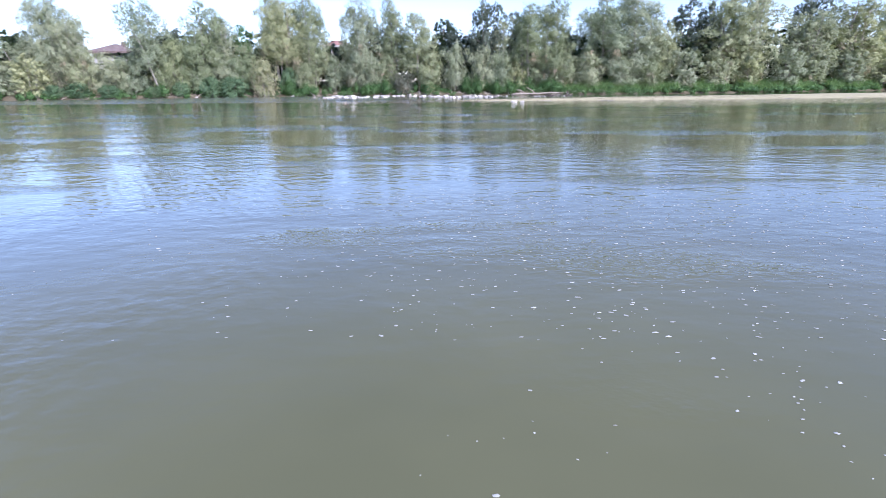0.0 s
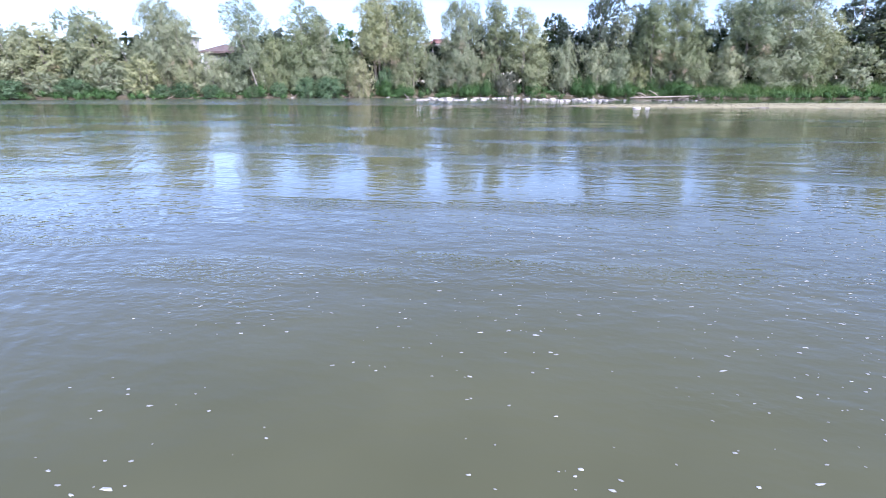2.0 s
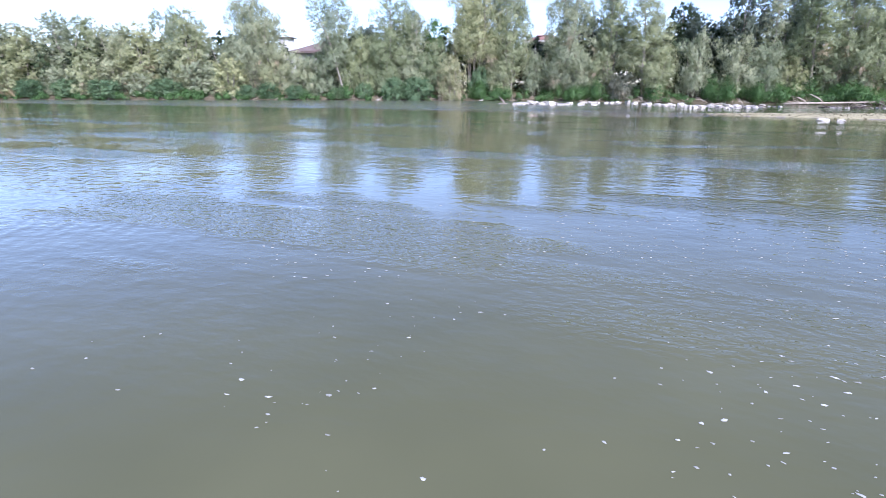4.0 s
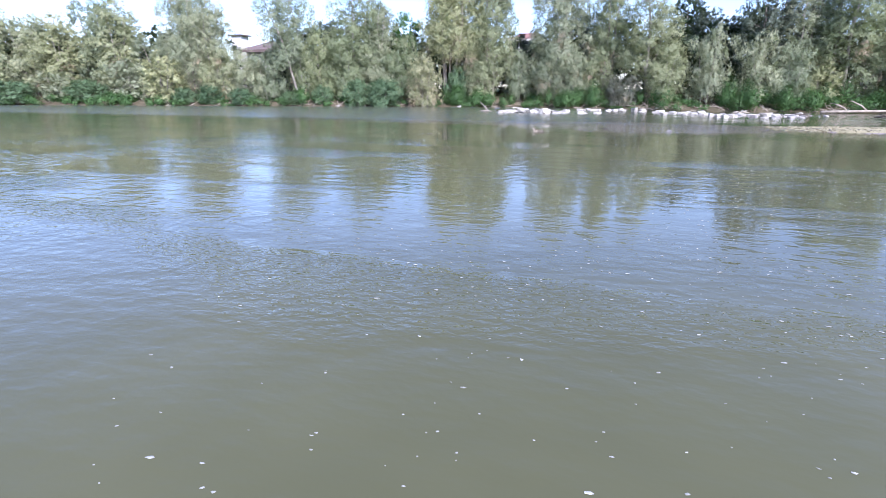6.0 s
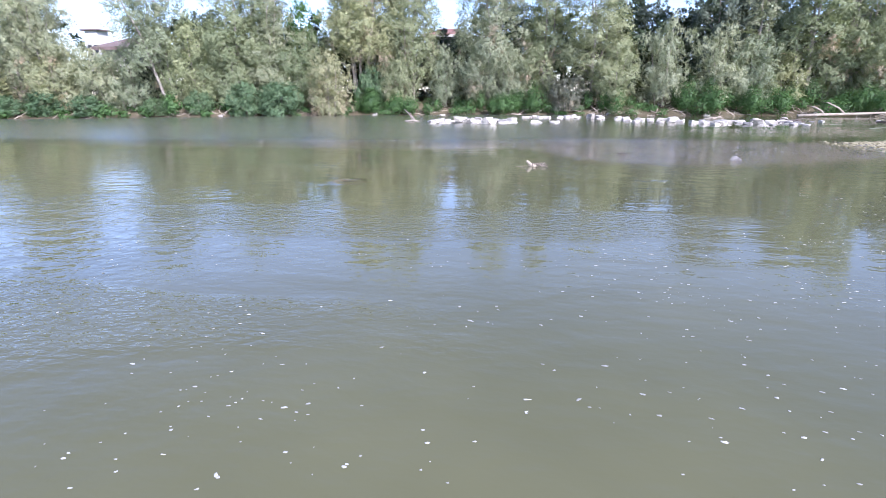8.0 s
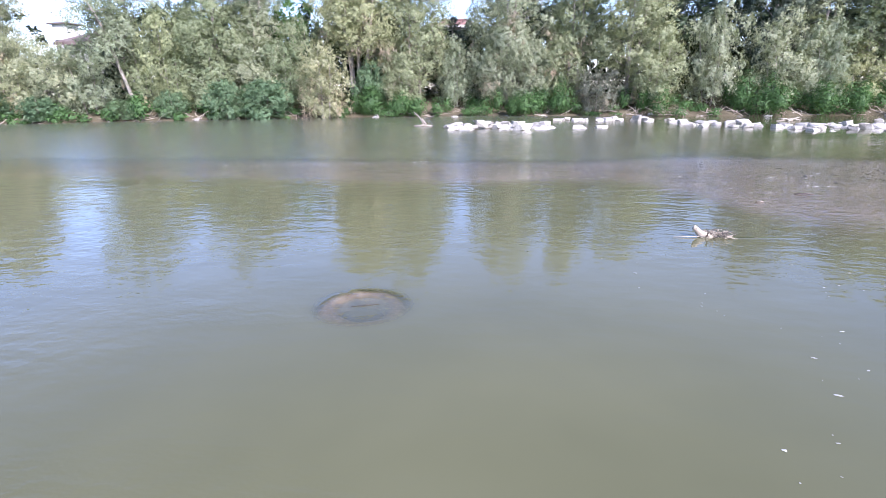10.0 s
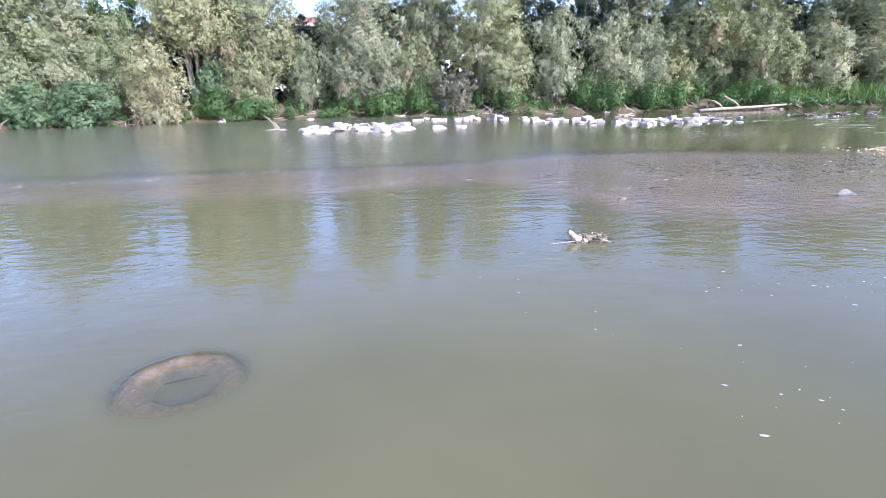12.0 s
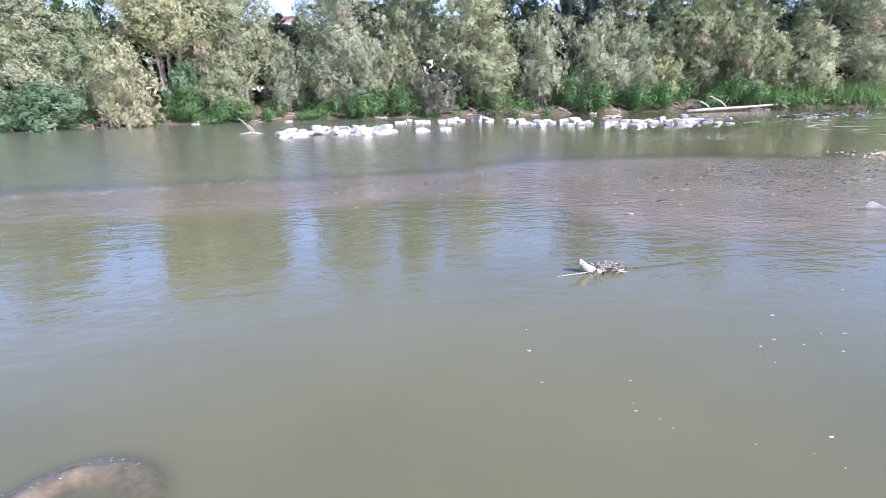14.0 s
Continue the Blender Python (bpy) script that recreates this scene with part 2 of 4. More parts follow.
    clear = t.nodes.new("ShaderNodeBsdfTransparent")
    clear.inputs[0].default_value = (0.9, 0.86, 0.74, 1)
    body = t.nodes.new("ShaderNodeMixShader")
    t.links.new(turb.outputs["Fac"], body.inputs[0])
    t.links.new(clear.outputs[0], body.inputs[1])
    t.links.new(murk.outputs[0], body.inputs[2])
    gloss = t.nodes.new("ShaderNodeBsdfGlossy")
    ruffled = maths(t, "ADD", maths(t, "MULTIPLY", maths(t, "MULTIPLY", behind, left), 0.17), maths(t, "MULTIPLY", shoal.outputs["Fac"], 0.1))
    t.links.new(maths(t, "ADD", ruffled, 0.015), gloss.inputs["Roughness"])
    gloss.inputs["Color"].default_value = (1, 1, 1, 1)
    t.links.new(b.outputs[0], gloss.inputs["Normal"])
    lw = node(t, "ShaderNodeLayerWeight", Blend=0.5)
    t.links.new(b.outputs[0], lw.inputs["Normal"])
    fres = maths(t, "ADD", maths(t, "MULTIPLY", maths(t, "POWER", lw.outputs["Facing"], 5.0), 0.98), 0.02)
    out = t.nodes.new("ShaderNodeMixShader")
    t.links.new(fres, out.inputs[0])
    t.links.new(body.outputs[0], out.inputs[1])
    t.links.new(gloss.outputs[0], out.inputs[2])
    t.links.new(out.outputs[0], t.nodes["Material Output"].inputs["Surface"])
    return m


WATER = water_material()


# ---- mesh helpers ----
def mesh_object(name, verts, faces, mats, parent=None, label="", face_mats=None, smooth=False, normals=None):
    me = bpy.data.meshes.new(name)
    me.from_pydata([tuple(v) for v in verts], [], faces)
    for mt in (mats if isinstance(mats, (list, tuple)) else [mats]):
        me.materials.append(mt)
    if face_mats is not None:
        me.polygons.foreach_set("material_index", np.asarray(face_mats, dtype=np.int32))
    if smooth:
        me.polygons.foreach_set("use_smooth", np.ones(len(me.polygons), dtype=bool))
    me.update()
    if normals is not None:
        me.normals_split_custom_set_from_vertices(normals)
    ob = new(name, me)
    ob.parent = parent
    return tagged(ob, label)


def tube(points, radii, sides=7):
    """A tapered round branch along points: vertices and faces."""
    vs, fs = [], []
    pts = [Vector(p) for p in points]
    for i, (p, r) in enumerate(zip(pts, radii)):
        d = (pts[min(i + 1, len(pts) - 1)] - pts[max(i - 1, 0)]).normalized()
        a = d.orthogonal().normalized() if abs(d.z) < 0.99 else Vector((1, 0, 0))
        if abs(d.z) > 0.3:
            a = (Vector((1, 0, 0)) - d * d.x).normalized()
        b_ = d.cross(a)
        for k in range(sides):
            w = 2 * math.pi * k / sides
            vs.append(p + r * (math.cos(w) * a + math.sin(w) * b_))
    for i in range(len(pts) - 1):
        for k in range(sides):
            k2 = (k + 1) % sides
            fs.append((i * sides + k, i * sides + k2, (i + 1) * sides + k2, (i + 1) * sides + k))
    fs.append(tuple(reversed(range(sides))))
    fs.append(tuple(range((len(pts) - 1) * sides, len(pts) * sides)))
    return vs, fs


def join(pieces):
    vs, fs = [], []
    for v, f in pieces:
        o = len(vs)
        vs += list(v)
        fs += [tuple(i + o for i in q) for q in f]
    return vs, fs


def unit(v):
    return v / np.maximum(np.linalg.norm(v, axis=1, keepdims=True), 1e-6)


def leaf_cloud(rng, centres, lengths, widths, way, facing=None):
    """Pointed leaves: a broad base and a tip each, lying along way, turned roughly to facing where that is given."""
    n = len(centres)
    nor = unit(rng.normal(size=(n, 3))) if facing is None else unit(unit(facing) + rng.normal(size=(n, 3)) * 0.3)
    way = unit(way - nor * np.sum(way * nor, axis=1, keepdims=True))
    side = np.cross(way, nor)
    l, w = lengths[:, None], widths[:, None]
    leaf = np.stack([centres - way * l * 0.5 - side * w * 0.5, centres - way * l * 0.4 + side * w * 0.5, centres + way * l * 0.5], axis=1)
    soft = nor if facing is None else unit(unit(facing) * 0.9 + nor * 0.3)
    return leaf.reshape(-1, 3), np.arange(3 * n).reshape(-1, 3).tolist(), np.repeat(soft, 3, axis=0)


def lobe_leaves(rng, lobes, per, leaf, spray, rise):
    """Leaves on feathery sprays over the shell of each lobe (centre, radius across, radius up, outward way)."""
    cs, ws, ns = [], [], []
    for c, rx, rz, out in lobes:
        n = max(14, int(per * rx * rz))
        k = max(5, n // 13)
        d = unit(rng.normal(size=(k, 3)) + np.array(out) * 0.55 + np.array([0, 0, 0.3]))
        root = np.array(c) + d * rng.uniform(0.5, 0.95, (k, 1)) * np.array([rx, rx, rz])
        way = unit(d * 0.75 + np.array([0, 0, rise]) + rng.normal(size=(k, 3)) * 0.3)
        long_ = spray * rng.uniform(0.5, 1.3, (k, 1)) * (0.45 + 0.6 * rx)
        pick = rng.integers(0, k, n)
        s = rng.uniform(0, 1, (n, 1))
        thick = 0.075 * (1.25 - s) * (0.5 + rx)
        cs.append(root[pick] + way[pick] * long_[pick] * s + rng.normal(size=(n, 3)) * thick)
        ws.append(way[pick] + rng.normal(size=(n, 3)) * 0.5)
        ns.append(d[pick] + rng.normal(size=(n, 3)) * 0.25)
    cs, ws, ns = np.concatenate(cs), np.concatenate(ws), np.concatenate(ns)
    keep = cs[:, 2] > 0.04
    cs, ws, ns = cs[keep], ws[keep], ns[keep]
    n = len(cs)
    return leaf_cloud(rng, cs, leaf[0] * rng.uniform(0.6, 1.3, n), leaf[1] * rng.uniform(0.6, 1.3, n), ws, ns)


def stem_path(rng, base, top, wobble, n=7):
    base, top = np.array(base, float), np.array(top, float)
    out = []
    off = np.zeros(3)
    for i in range(n):
        s = i / (n - 1)
        off = off + rng.normal(size=3) * wobble * np.array([1, 1, 0.2]) * (i > 0)
        out.append(base + (top - base) * s + off * math.sin(math.pi * min(s, 1.0) * 0.7))
    return out


NATIVE = {}
SHAPE = ([0.0, 0.12, 0.35, 0.6, 0.8, 0.93, 1.0], [0.5, 0.9, 1.0, 0.92, 0.72, 0.45, 0.15])
ROUND = ([0.0, 0.15, 0.45, 0.75, 0.92, 1.0], [0.6, 0.9, 1.0, 0.9, 0.55, 0.2])


def build_tree(name, seed, height, width, stems, leaf_mat, bare=0.1, per=960, leaf=(0.142, 0.051), dry=0, spray=0.42, rise=0.55, shape=SHAPE, lobe=0.165, lean=0.0, lobes_per_m=2.0):
    """A many-stemmed riverside tree: trunk with limbs, and a crown of leafy lobes with deep gaps between them."""
    rng = np.random.default_rng(seed)
    root = new(name)
    wood, lobes, low = [], [], []
    for s in range(stems):
        w = 2 * math.pi * (s + rng.uniform(-0.3, 0.3)) / stems
        out = width * rng.uniform(0.16, 0.3) if stems > 1 else 0.0
        h = height * (rng.uniform(0.76, 0.97) if s else 1.0)
        if s == 0:
            out *= 0.4
        half = 0.4 * width - out * 0.4
        top = (out * math.cos(w) + lean * h, out * math.sin(w), h - 0.3)
        path = stem_path(rng, (0.2 * math.cos(w), 0.2 * math.sin(w), -0.3), top, height * 0.012)
        r0 = 0.0105 * height * rng.uniform(0.7, 1.15)
        wood.append(tube(path, [r0 * (1 - 0.85 * i / 6) for i in range(7)], 7))
        k = max(5, int(h * lobes_per_m))
        ang = rng.uniform(0, 6.28)
        for j in range(k):
            u = bare + (0.97 - bare) * (j + rng.uniform(0.1, 0.9)) / k
            i = min(5, int(u * 6))
            p = path[i] + (path[i + 1] - path[i]) * (u * 6 - i)
            ang += 2.4 + rng.uniform(-0.5, 0.5)
            size = lobe * width * rng.uniform(0.7, 1.25) * (1.1 - 0.32 * u)
            reach = max(0.05, half * float(np.interp(u, *shape)) * rng.uniform(0.55, 1.1) - 0.2 * size)
            away = np.array([math.cos(ang), math.sin(ang), 0.0])
            q = p + away * reach + np.array([0, 0, reach * rng.uniform(0.1, 0.5)])
            q[2] = min(q[2], h - 0.9 * size)
            r1 = r0 * (1 - 0.85 * u) * 0.5
            wood.append(tube([p - np.array([0, 0, 0.3 * reach]), (p + q) / 2 - np.array([0, 0, 0.15 * reach]), q], [r1, r1 * 0.7, r1 * 0.25], 4))
            lobes.append((q, size, size * rng.uniform(1.1, 1.5), away))
            if dry and u < (0.5 if dry == 1 else 0.8) and j % 2 == 0:
                low.append((q + away * 0.25 - np.array([0, 0, 0.75 * size]), 0.5 * size, 1.0 * size, away))
        lobes.append((np.array(top) - np.array([0, 0, 0.35]), 0.11 * width, 0.75, np.array([0, 0, 1.0])))
    v, f = join(wood)
    mesh_object("trunk", v, f, BARK, root, smooth=True)
    v, f, n = lobe_leaves(rng, lobes, per, leaf, spray, rise)
    mesh_object("crown", v, f, leaf_mat, root, normals=n)
    if low:
        v, f, n = lobe_leaves(rng, low, per * 0.9, (leaf[0] * 1.3, leaf[1] * 0.7), spray * 1.2, -1.1)
        mesh_object("dry_foliage", v, f, DRY, root, "tan withered hanging twigs and leaves", normals=n)
    NATIVE[root.name] = (height, width)
    return root


# ---- the plan: shore, bar and bed ----
def shore(x):
    """The far bank's waterline."""
    return float(np.interp(x, [-400, -120, -80, -60, -50, -41, -30, -20, -10, 0, 10, 18, 30, 46, 80, 400], [35, 47, 51.5, 55.5, 58, 60.3, 62.8, 65.2, 66.2, 63.4, 63.0, 60.8, 61.4, 64.5, 71, 95])) + 0.35 * math.sin(x * 0.9) + 0.2 * math.sin(x * 2.3 + 1)


def bar_height(x, y):
    """The gravel bar: a low ridge that dives under water towards the left."""
    mid = float(np.interp(x, [-60, -15, -10, -7.2, -5.6, -3.5, -1.5, 0.5, 2, 6, 20, 40, 120, 400], [44.5, 43.8, 43.6, 43.9, 42.8, 42.7, 42.7, 42.8, 43.2, 42.9, 43.2, 46.5, 60, 90]))
    half = float(np.interp(x, [-60, -15, -10, -7.2, -5.6, -3.5, -1.5, 0.5, 2, 6, 20, 40, 120], [1.4, 2.1, 2.1, 1.9, 4.2, 4.4, 3.7, 2.6, 2.2, 2.6, 3.9, 5.0, 9.0]))
    crest = float(np.interp(x, [-60, -28, -15, -6, -1, 1.2, 3, 8, 20, 120], [-0.5, -0.2, -0.065, -0.05, -0.035, -0.015, 0.04, 0.09, 0.13, 0.2]))
    d = abs(y - mid) / half
    fall = 1.3 * max(0.0, d - 0.72) ** 1.3 if x < 1.5 else 0.75 * max(0.0, d - 0.55) ** 1.4
    return crest - fall


def ground_height(x, y):
    s = shore(x)
    bed = -1.3 + 0.05 * math.sin(x * 0.21) * math.sin(y * 0.17)
    if y < -25:
        return float(np.interp(y, [-3000, -60, -40, -25], [3.0, 3.0, 1.6, -1.3]))
    if y > s - 7:
        bed = max(bed, float(np.interp(y - s, [-7, -2, 0, 0.4, 2.5, 6, 40], [-1.0, -0.22, -0.02, 0.14, 0.6, 1.2, 1.7])))
    h = max(bed, bar_height(x, y))
    n = noise.noise((x * 0.7, y * 0.7, 0.0)) * 0.02 + noise.noise((x * 2.7, y * 2.7, 4.0)) * 0.009
    return h + n * (0.8 if y < s else 2.5)


def lines(*spans):
    out = []
    for a, b, step in spans:
        out += list(np.arange(a, b, step))
    return [float(v) for v in out] + [float(spans[-1][1])]


def grid(name, xs, ys, zf, mats, pick=None):
    vs = [(x, y, zf(x, y)) for y in ys for x in xs]
    w = len(xs)
    fs, fm = [], []
    for j in range(len(ys) - 1):
        for i in range(w - 1):
            a = j * w + i
            fs.append((a, a + 1, a + w + 1, a + w))
            if pick:
                fm.append(pick((xs[i] + xs[i + 1]) / 2, (ys[j] + ys[j + 1]) / 2))
    return mesh_object(name, vs, fs, mats, None, "", fm if pick else None, True)


def ground_kind(x, y):
    s = shore(x)
    if y > s + 7 or y < -45:
        return 2
    if y > s - 2.5 or y < -25:
        return 1
    return 3 if bar_height(x, y) > -0.01 else 0


GX = lines((-3000, -400, 400), (-400, -120, 20), (-120, -40, 4), (-40, -18, 1.2), (-18, 14, 0.35), (14, 44, 1.0), (44, 120, 4), (120, 400, 20), (400, 3000, 400))
GY = lines((-3000, -100, 500), (-100, -20, 8), (-20, 34, 6), (34, 50, 0.3), (50, 72, 0.7), (72, 100, 4), (100, 400, 60), (400, 3000, 400))
ground = grid("ground", GX, GY, ground_height, [MUD, SOIL, MEADOW, GRAVEL], ground_kind)
tagged(ground, "river bed, gravel bar and muddy grassy bank in one sheet", "ground", kind="structure")

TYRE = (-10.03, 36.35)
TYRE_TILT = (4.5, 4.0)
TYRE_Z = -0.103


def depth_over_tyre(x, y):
    """Murk depth over the tyre, shifted for one slanting view; its sides fade out."""
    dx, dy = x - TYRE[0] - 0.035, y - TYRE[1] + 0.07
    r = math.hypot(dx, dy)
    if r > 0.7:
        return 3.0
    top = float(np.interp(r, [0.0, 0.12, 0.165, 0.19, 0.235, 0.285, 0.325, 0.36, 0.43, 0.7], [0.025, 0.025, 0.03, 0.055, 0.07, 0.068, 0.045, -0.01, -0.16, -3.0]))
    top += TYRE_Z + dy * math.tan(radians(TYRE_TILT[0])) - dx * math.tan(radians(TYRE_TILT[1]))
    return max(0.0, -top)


WX = lines((-400, -120, 20), (-120, -20, 4), (-20, -10.6, 0.5), (-10.6, -9.4, 0.014), (-9.4, 14, 0.4), (14, 44, 1.5), (44, 400, 15))
WY = lines((-60, 30, 6), (30, 35.8, 0.8), (35.8, 36.9, 0.014), (36.9, 52, 0.35), (52, 72, 0.6), (72, 96, 4))
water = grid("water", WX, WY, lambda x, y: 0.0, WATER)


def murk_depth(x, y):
    """Murk depth over bed and tyre; samples farther off hide the dark drops behind."""
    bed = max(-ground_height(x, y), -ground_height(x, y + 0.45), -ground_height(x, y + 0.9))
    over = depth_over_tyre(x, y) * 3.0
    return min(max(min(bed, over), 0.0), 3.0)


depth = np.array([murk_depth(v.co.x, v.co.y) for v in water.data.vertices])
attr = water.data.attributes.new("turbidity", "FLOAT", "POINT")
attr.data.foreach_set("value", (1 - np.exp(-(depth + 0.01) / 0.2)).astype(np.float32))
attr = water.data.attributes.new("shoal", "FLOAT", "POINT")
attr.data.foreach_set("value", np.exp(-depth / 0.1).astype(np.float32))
tagged(water, "murky olive-green river water with a lightly rippled surface", "water", kind="structure")

# ---- trees on the far bank ----
random.seed(7)
willow_kinds = [
    build_tree("willow_tree", 11, 10.5, 5.2, 4, WILLOW, 0.16, dry=1),
    build_tree("willow_tree", 12, 10.5, 5.0, 3, OLIVE, 0.2, lean=0.02),
    build_tree("willow_tree", 13, 10.5, 5.4, 4, WILLOW, 0.14),
    build_tree("willow_tree", 14, 10.5, 5.0, 4, OLIVE, 0.18, dry=1),
]
slender_kinds = [
    build_tree("willow_tree", 15, 10.5, 3.6, 2, WILLOW, 0.16, lobe=0.19),
    build_tree("willow_tree", 16, 10.5, 3.8, 3, OLIVE, 0.3, dry=1, lobe=0.19),
]
open_willow = build_tree("willow_tree", 17, 10.5, 5.2, 5, OLIVE, 0.36, per=860, dry=1, lean=-0.01)
far_kinds = [
    build_tree("willow_tree", 41, 10.5, 5.2, 4, WILLOW, 0.1, per=500, leaf=(0.205, 0.075)),
    build_tree("willow_tree", 42, 10.5, 5.0, 4, OLIVE, 0.1, per=500, leaf=(0.205, 0.075), dry=1),
]
leaning_willow = build_tree("willow_tree", 18, 10.5, 4.2, 3, WILLOW, 0.34, per=950, lean=-0.18, lobe=0.17)
SHRUB = dict(per=1050, leaf=(0.13, 0.046), shape=ROUND, lobe=0.17, lobes_per_m=2.6)
small_kinds = [
    build_tree("willow_shrub", 21, 4.4, 3.4, 4, WILLOW, 0.1, **SHRUB),
    build_tree("willow_shrub", 22, 4.4, 3.2, 4, OLIVE, 0.12, dry=1, **SHRUB),
    build_tree("willow_shrub", 23, 4.4, 3.6, 4, WILLOW, 0.08, **SHRUB),
    build_tree("willow_shrub", 28, 4.4, 3.4, 4, GREEN, 0.06, **SHRUB),
]
far_small_kinds = [
    build_tree("willow_shrub", 24, 4.4, 3.4, 4, WILLOW, 0.04, per=420, leaf=(0.22, 0.078), shape=ROUND, lobe=0.17, lobes_per_m=2.6),
    build_tree("willow_shrub", 25, 4.4, 3.4, 4, OLIVE, 0.04, per=420, leaf=(0.22, 0.078), dry=1, shape=ROUND, lobe=0.17, lobes_per_m=2.6),
]
grey_shrub = build_tree("willow_shrub", 30, 2.6, 3.0, 5, ASH, 0.02, dry=1, **SHRUB)
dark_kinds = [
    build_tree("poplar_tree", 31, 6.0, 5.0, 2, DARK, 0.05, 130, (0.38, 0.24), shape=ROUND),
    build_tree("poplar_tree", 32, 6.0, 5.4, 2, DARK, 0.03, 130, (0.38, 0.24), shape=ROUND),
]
fresh_tree = build_tree("robinia_tree", 33, 7.6, 4.6, 3, FRESH, 0.15, 1000, (0.15, 0.075), shape=ROUND)
round_tree = build_tree("walnut_tree", 34, 8.6, 4.6, 2, DARK, 0.25, 620, (0.22, 0.12), shape=ROUND)
alder_kinds = [
    build_tree("alder_tree", 36, 10.0, 5.4, 3, SLATE, 0.06, 430, (0.235, 0.1)),
    build_tree("alder_tree", 37, 10.0, 5.0, 3, SLATE, 0.06, 430, (0.235, 0.1)),
]
sallow_kinds = [
    build_tree("sallow_shrub", 26, 3.0, 3.6, 5, SALLOW, 0.0, 800, (0.2, 0.06), shape=ROUND, lobe=0.15, lobes_per_m=3.5, rise=0.1),
    build_tree("sallow_shrub", 27, 3.0, 3.4, 5, SALLOW, 0.0, 800, (0.2, 0.06), shape=ROUND, lobe=0.15, lobes_per_m=3.5, rise=0.1),
]
dry_shrub = build_tree("dry_willow_shrub", 35, 4.4, 3.2, 5, PALE, 0.05, dry=2, **SHRUB)

LABEL = {
    "willow_tree": ("tall silvery green willow tree on the river bank", "tree", "willows on the far bank"),
    "willow_shrub": ("grey-green willow shrub leaning over the waterline", "shrub", "willow shrubs on the far bank"),
    "sallow_shrub": ("blue-green sallow shrub hanging low over the water", "shrub", "sallow shrubs on the far bank"),
    "alder_tree": ("tall slate-green tree behind the willows", "tree", "slate-green trees behind the willows"),
    "poplar_tree": ("dark green filler tree standing behind the willows", "tree", "dark trees behind the willows"),
}
used = set()


def plant(kind, x, dy, height, width, turn=None, y=None):
    """A tree of about that height over the water, and of that width. The first planting moves the model itself; later ones copy it."""
    y = shore(x) + dy if y is None else y
    m = pose(x, y, ground_height(x, y) - 0.05, 0, 0, random.uniform(0, 360) if turn is None else turn)
    ob = copy_thing(kind, m) if kind.name in used else kind
    used.add(kind.name)
    h, w = NATIVE[kind.name]
    height -= 0.2 * ground_height(x, y)
    ob.matrix_basis = m @ Matrix.Diagonal((width / w, width / w, height / h, 1))
    base = kind.name.split(".")[0]
    if base in LABEL:
        tagged(ob, *LABEL[base])
    return ob


W0, W1, W2, W3 = willow_kinds
N0, N1 = slender_kinds
F0, F1 = far_kinds
# tall trees: model, x, y, height, width
TALL = [
    (F0, -90, 57, 8.6, 5.4), (F1, -84, 57.5, 7.8, 5.2), (F0, -78, 58, 8.5, 5.6), (F1, -73, 58, 7.4, 5.2), (F0, -68.2, 59.5, 9.0, 5.4), (F1, -64, 60, 8.2, 4.6), (F0, -60, 59.6, 7.6, 4.6),
    (F1, -56.6, 60.2, 7.6, 4.8), (F0, -54, 62, 9.2, 4.0), (F1, -51, 62, 8.8, 4.8), (F0, -46.8, 62.4, 5.8, 4.2),
    (W2, -44.0, 63.4, 10.5, 4.8), (W0, -41.5, 63.0, 9.0, 4.0), (leaning_willow, -32.6, 64.4, 10.6, 4.4), (W1, -27.9, 66, 9.8, 5.0), (N0, -26.0, 67, 8.2, 3.6),
    (open_willow, -19.8, 68.2, 11.0, 5.4), (W3, -15.9, 68.4, 11.2, 4.8), (W0, -9.9, 68.4, 10.8, 4.8), (N1, -6.2, 67.6, 10.4, 3.0), (W1, -2.9, 66.6, 8.7, 4.6),
    (N0, 7.4, 67, 8.0, 3.6), (N1, 9.8, 66, 9.4, 3.8), (W3, 12.7, 66, 10.2, 4.2), (W0, 18.4, 65.5, 9.6, 6.0), (W2, 22.2, 65.5, 10.6, 5.8), (W1, 25.2, 65, 7.0, 3.4),
    (F1, 32.8, 66.5, 10.3, 5.6), (F0, 36.0, 67, 11.0, 5.6), (F0, 44, 68, 8.6, 5.6), (F1, 49.5, 69, 10.8, 6.4), (F0, 56, 70, 10.6, 6.0),
]
for kind, x, y, h, w in TALL:
    plant(kind, x, 0, h, 1.2 * w, 20 if kind == leaning_willow else None, y)
for i, (x, y, h, w) in enumerate([(5.0, 67.5, 9.6, 4.8), (29.6, 68, 9.2, 6.2), (-34.6, 73, 7.2, 5.0), (-53, 71, 7.0, 5.4), (-29.6, 74, 8.6, 4.4), (-21.5, 75, 8.8, 5.2), (-9, 75, 7.6, 5.2), (10, 75, 9.0, 5.4), (20.5, 74, 8.8, 5.6), (34.5, 73, 9.6, 5.0), (47, 74, 10.6, 5.4), (-72, 68, 7.0, 5.6), (1.8, 71, 6.6, 4.6), (15.4, 72, 6.8, 5.2), (-35.8, 66.8, 6.0, 3.2), (-13.4, 71.5, 5.3, 4.4)]):
    plant(alder_kinds[i % 2], x, 0, h, w, None, y)
S0, S1, S2, S3 = small_kinds
L0, L1 = sallow_kinds
T0, T1 = far_small_kinds
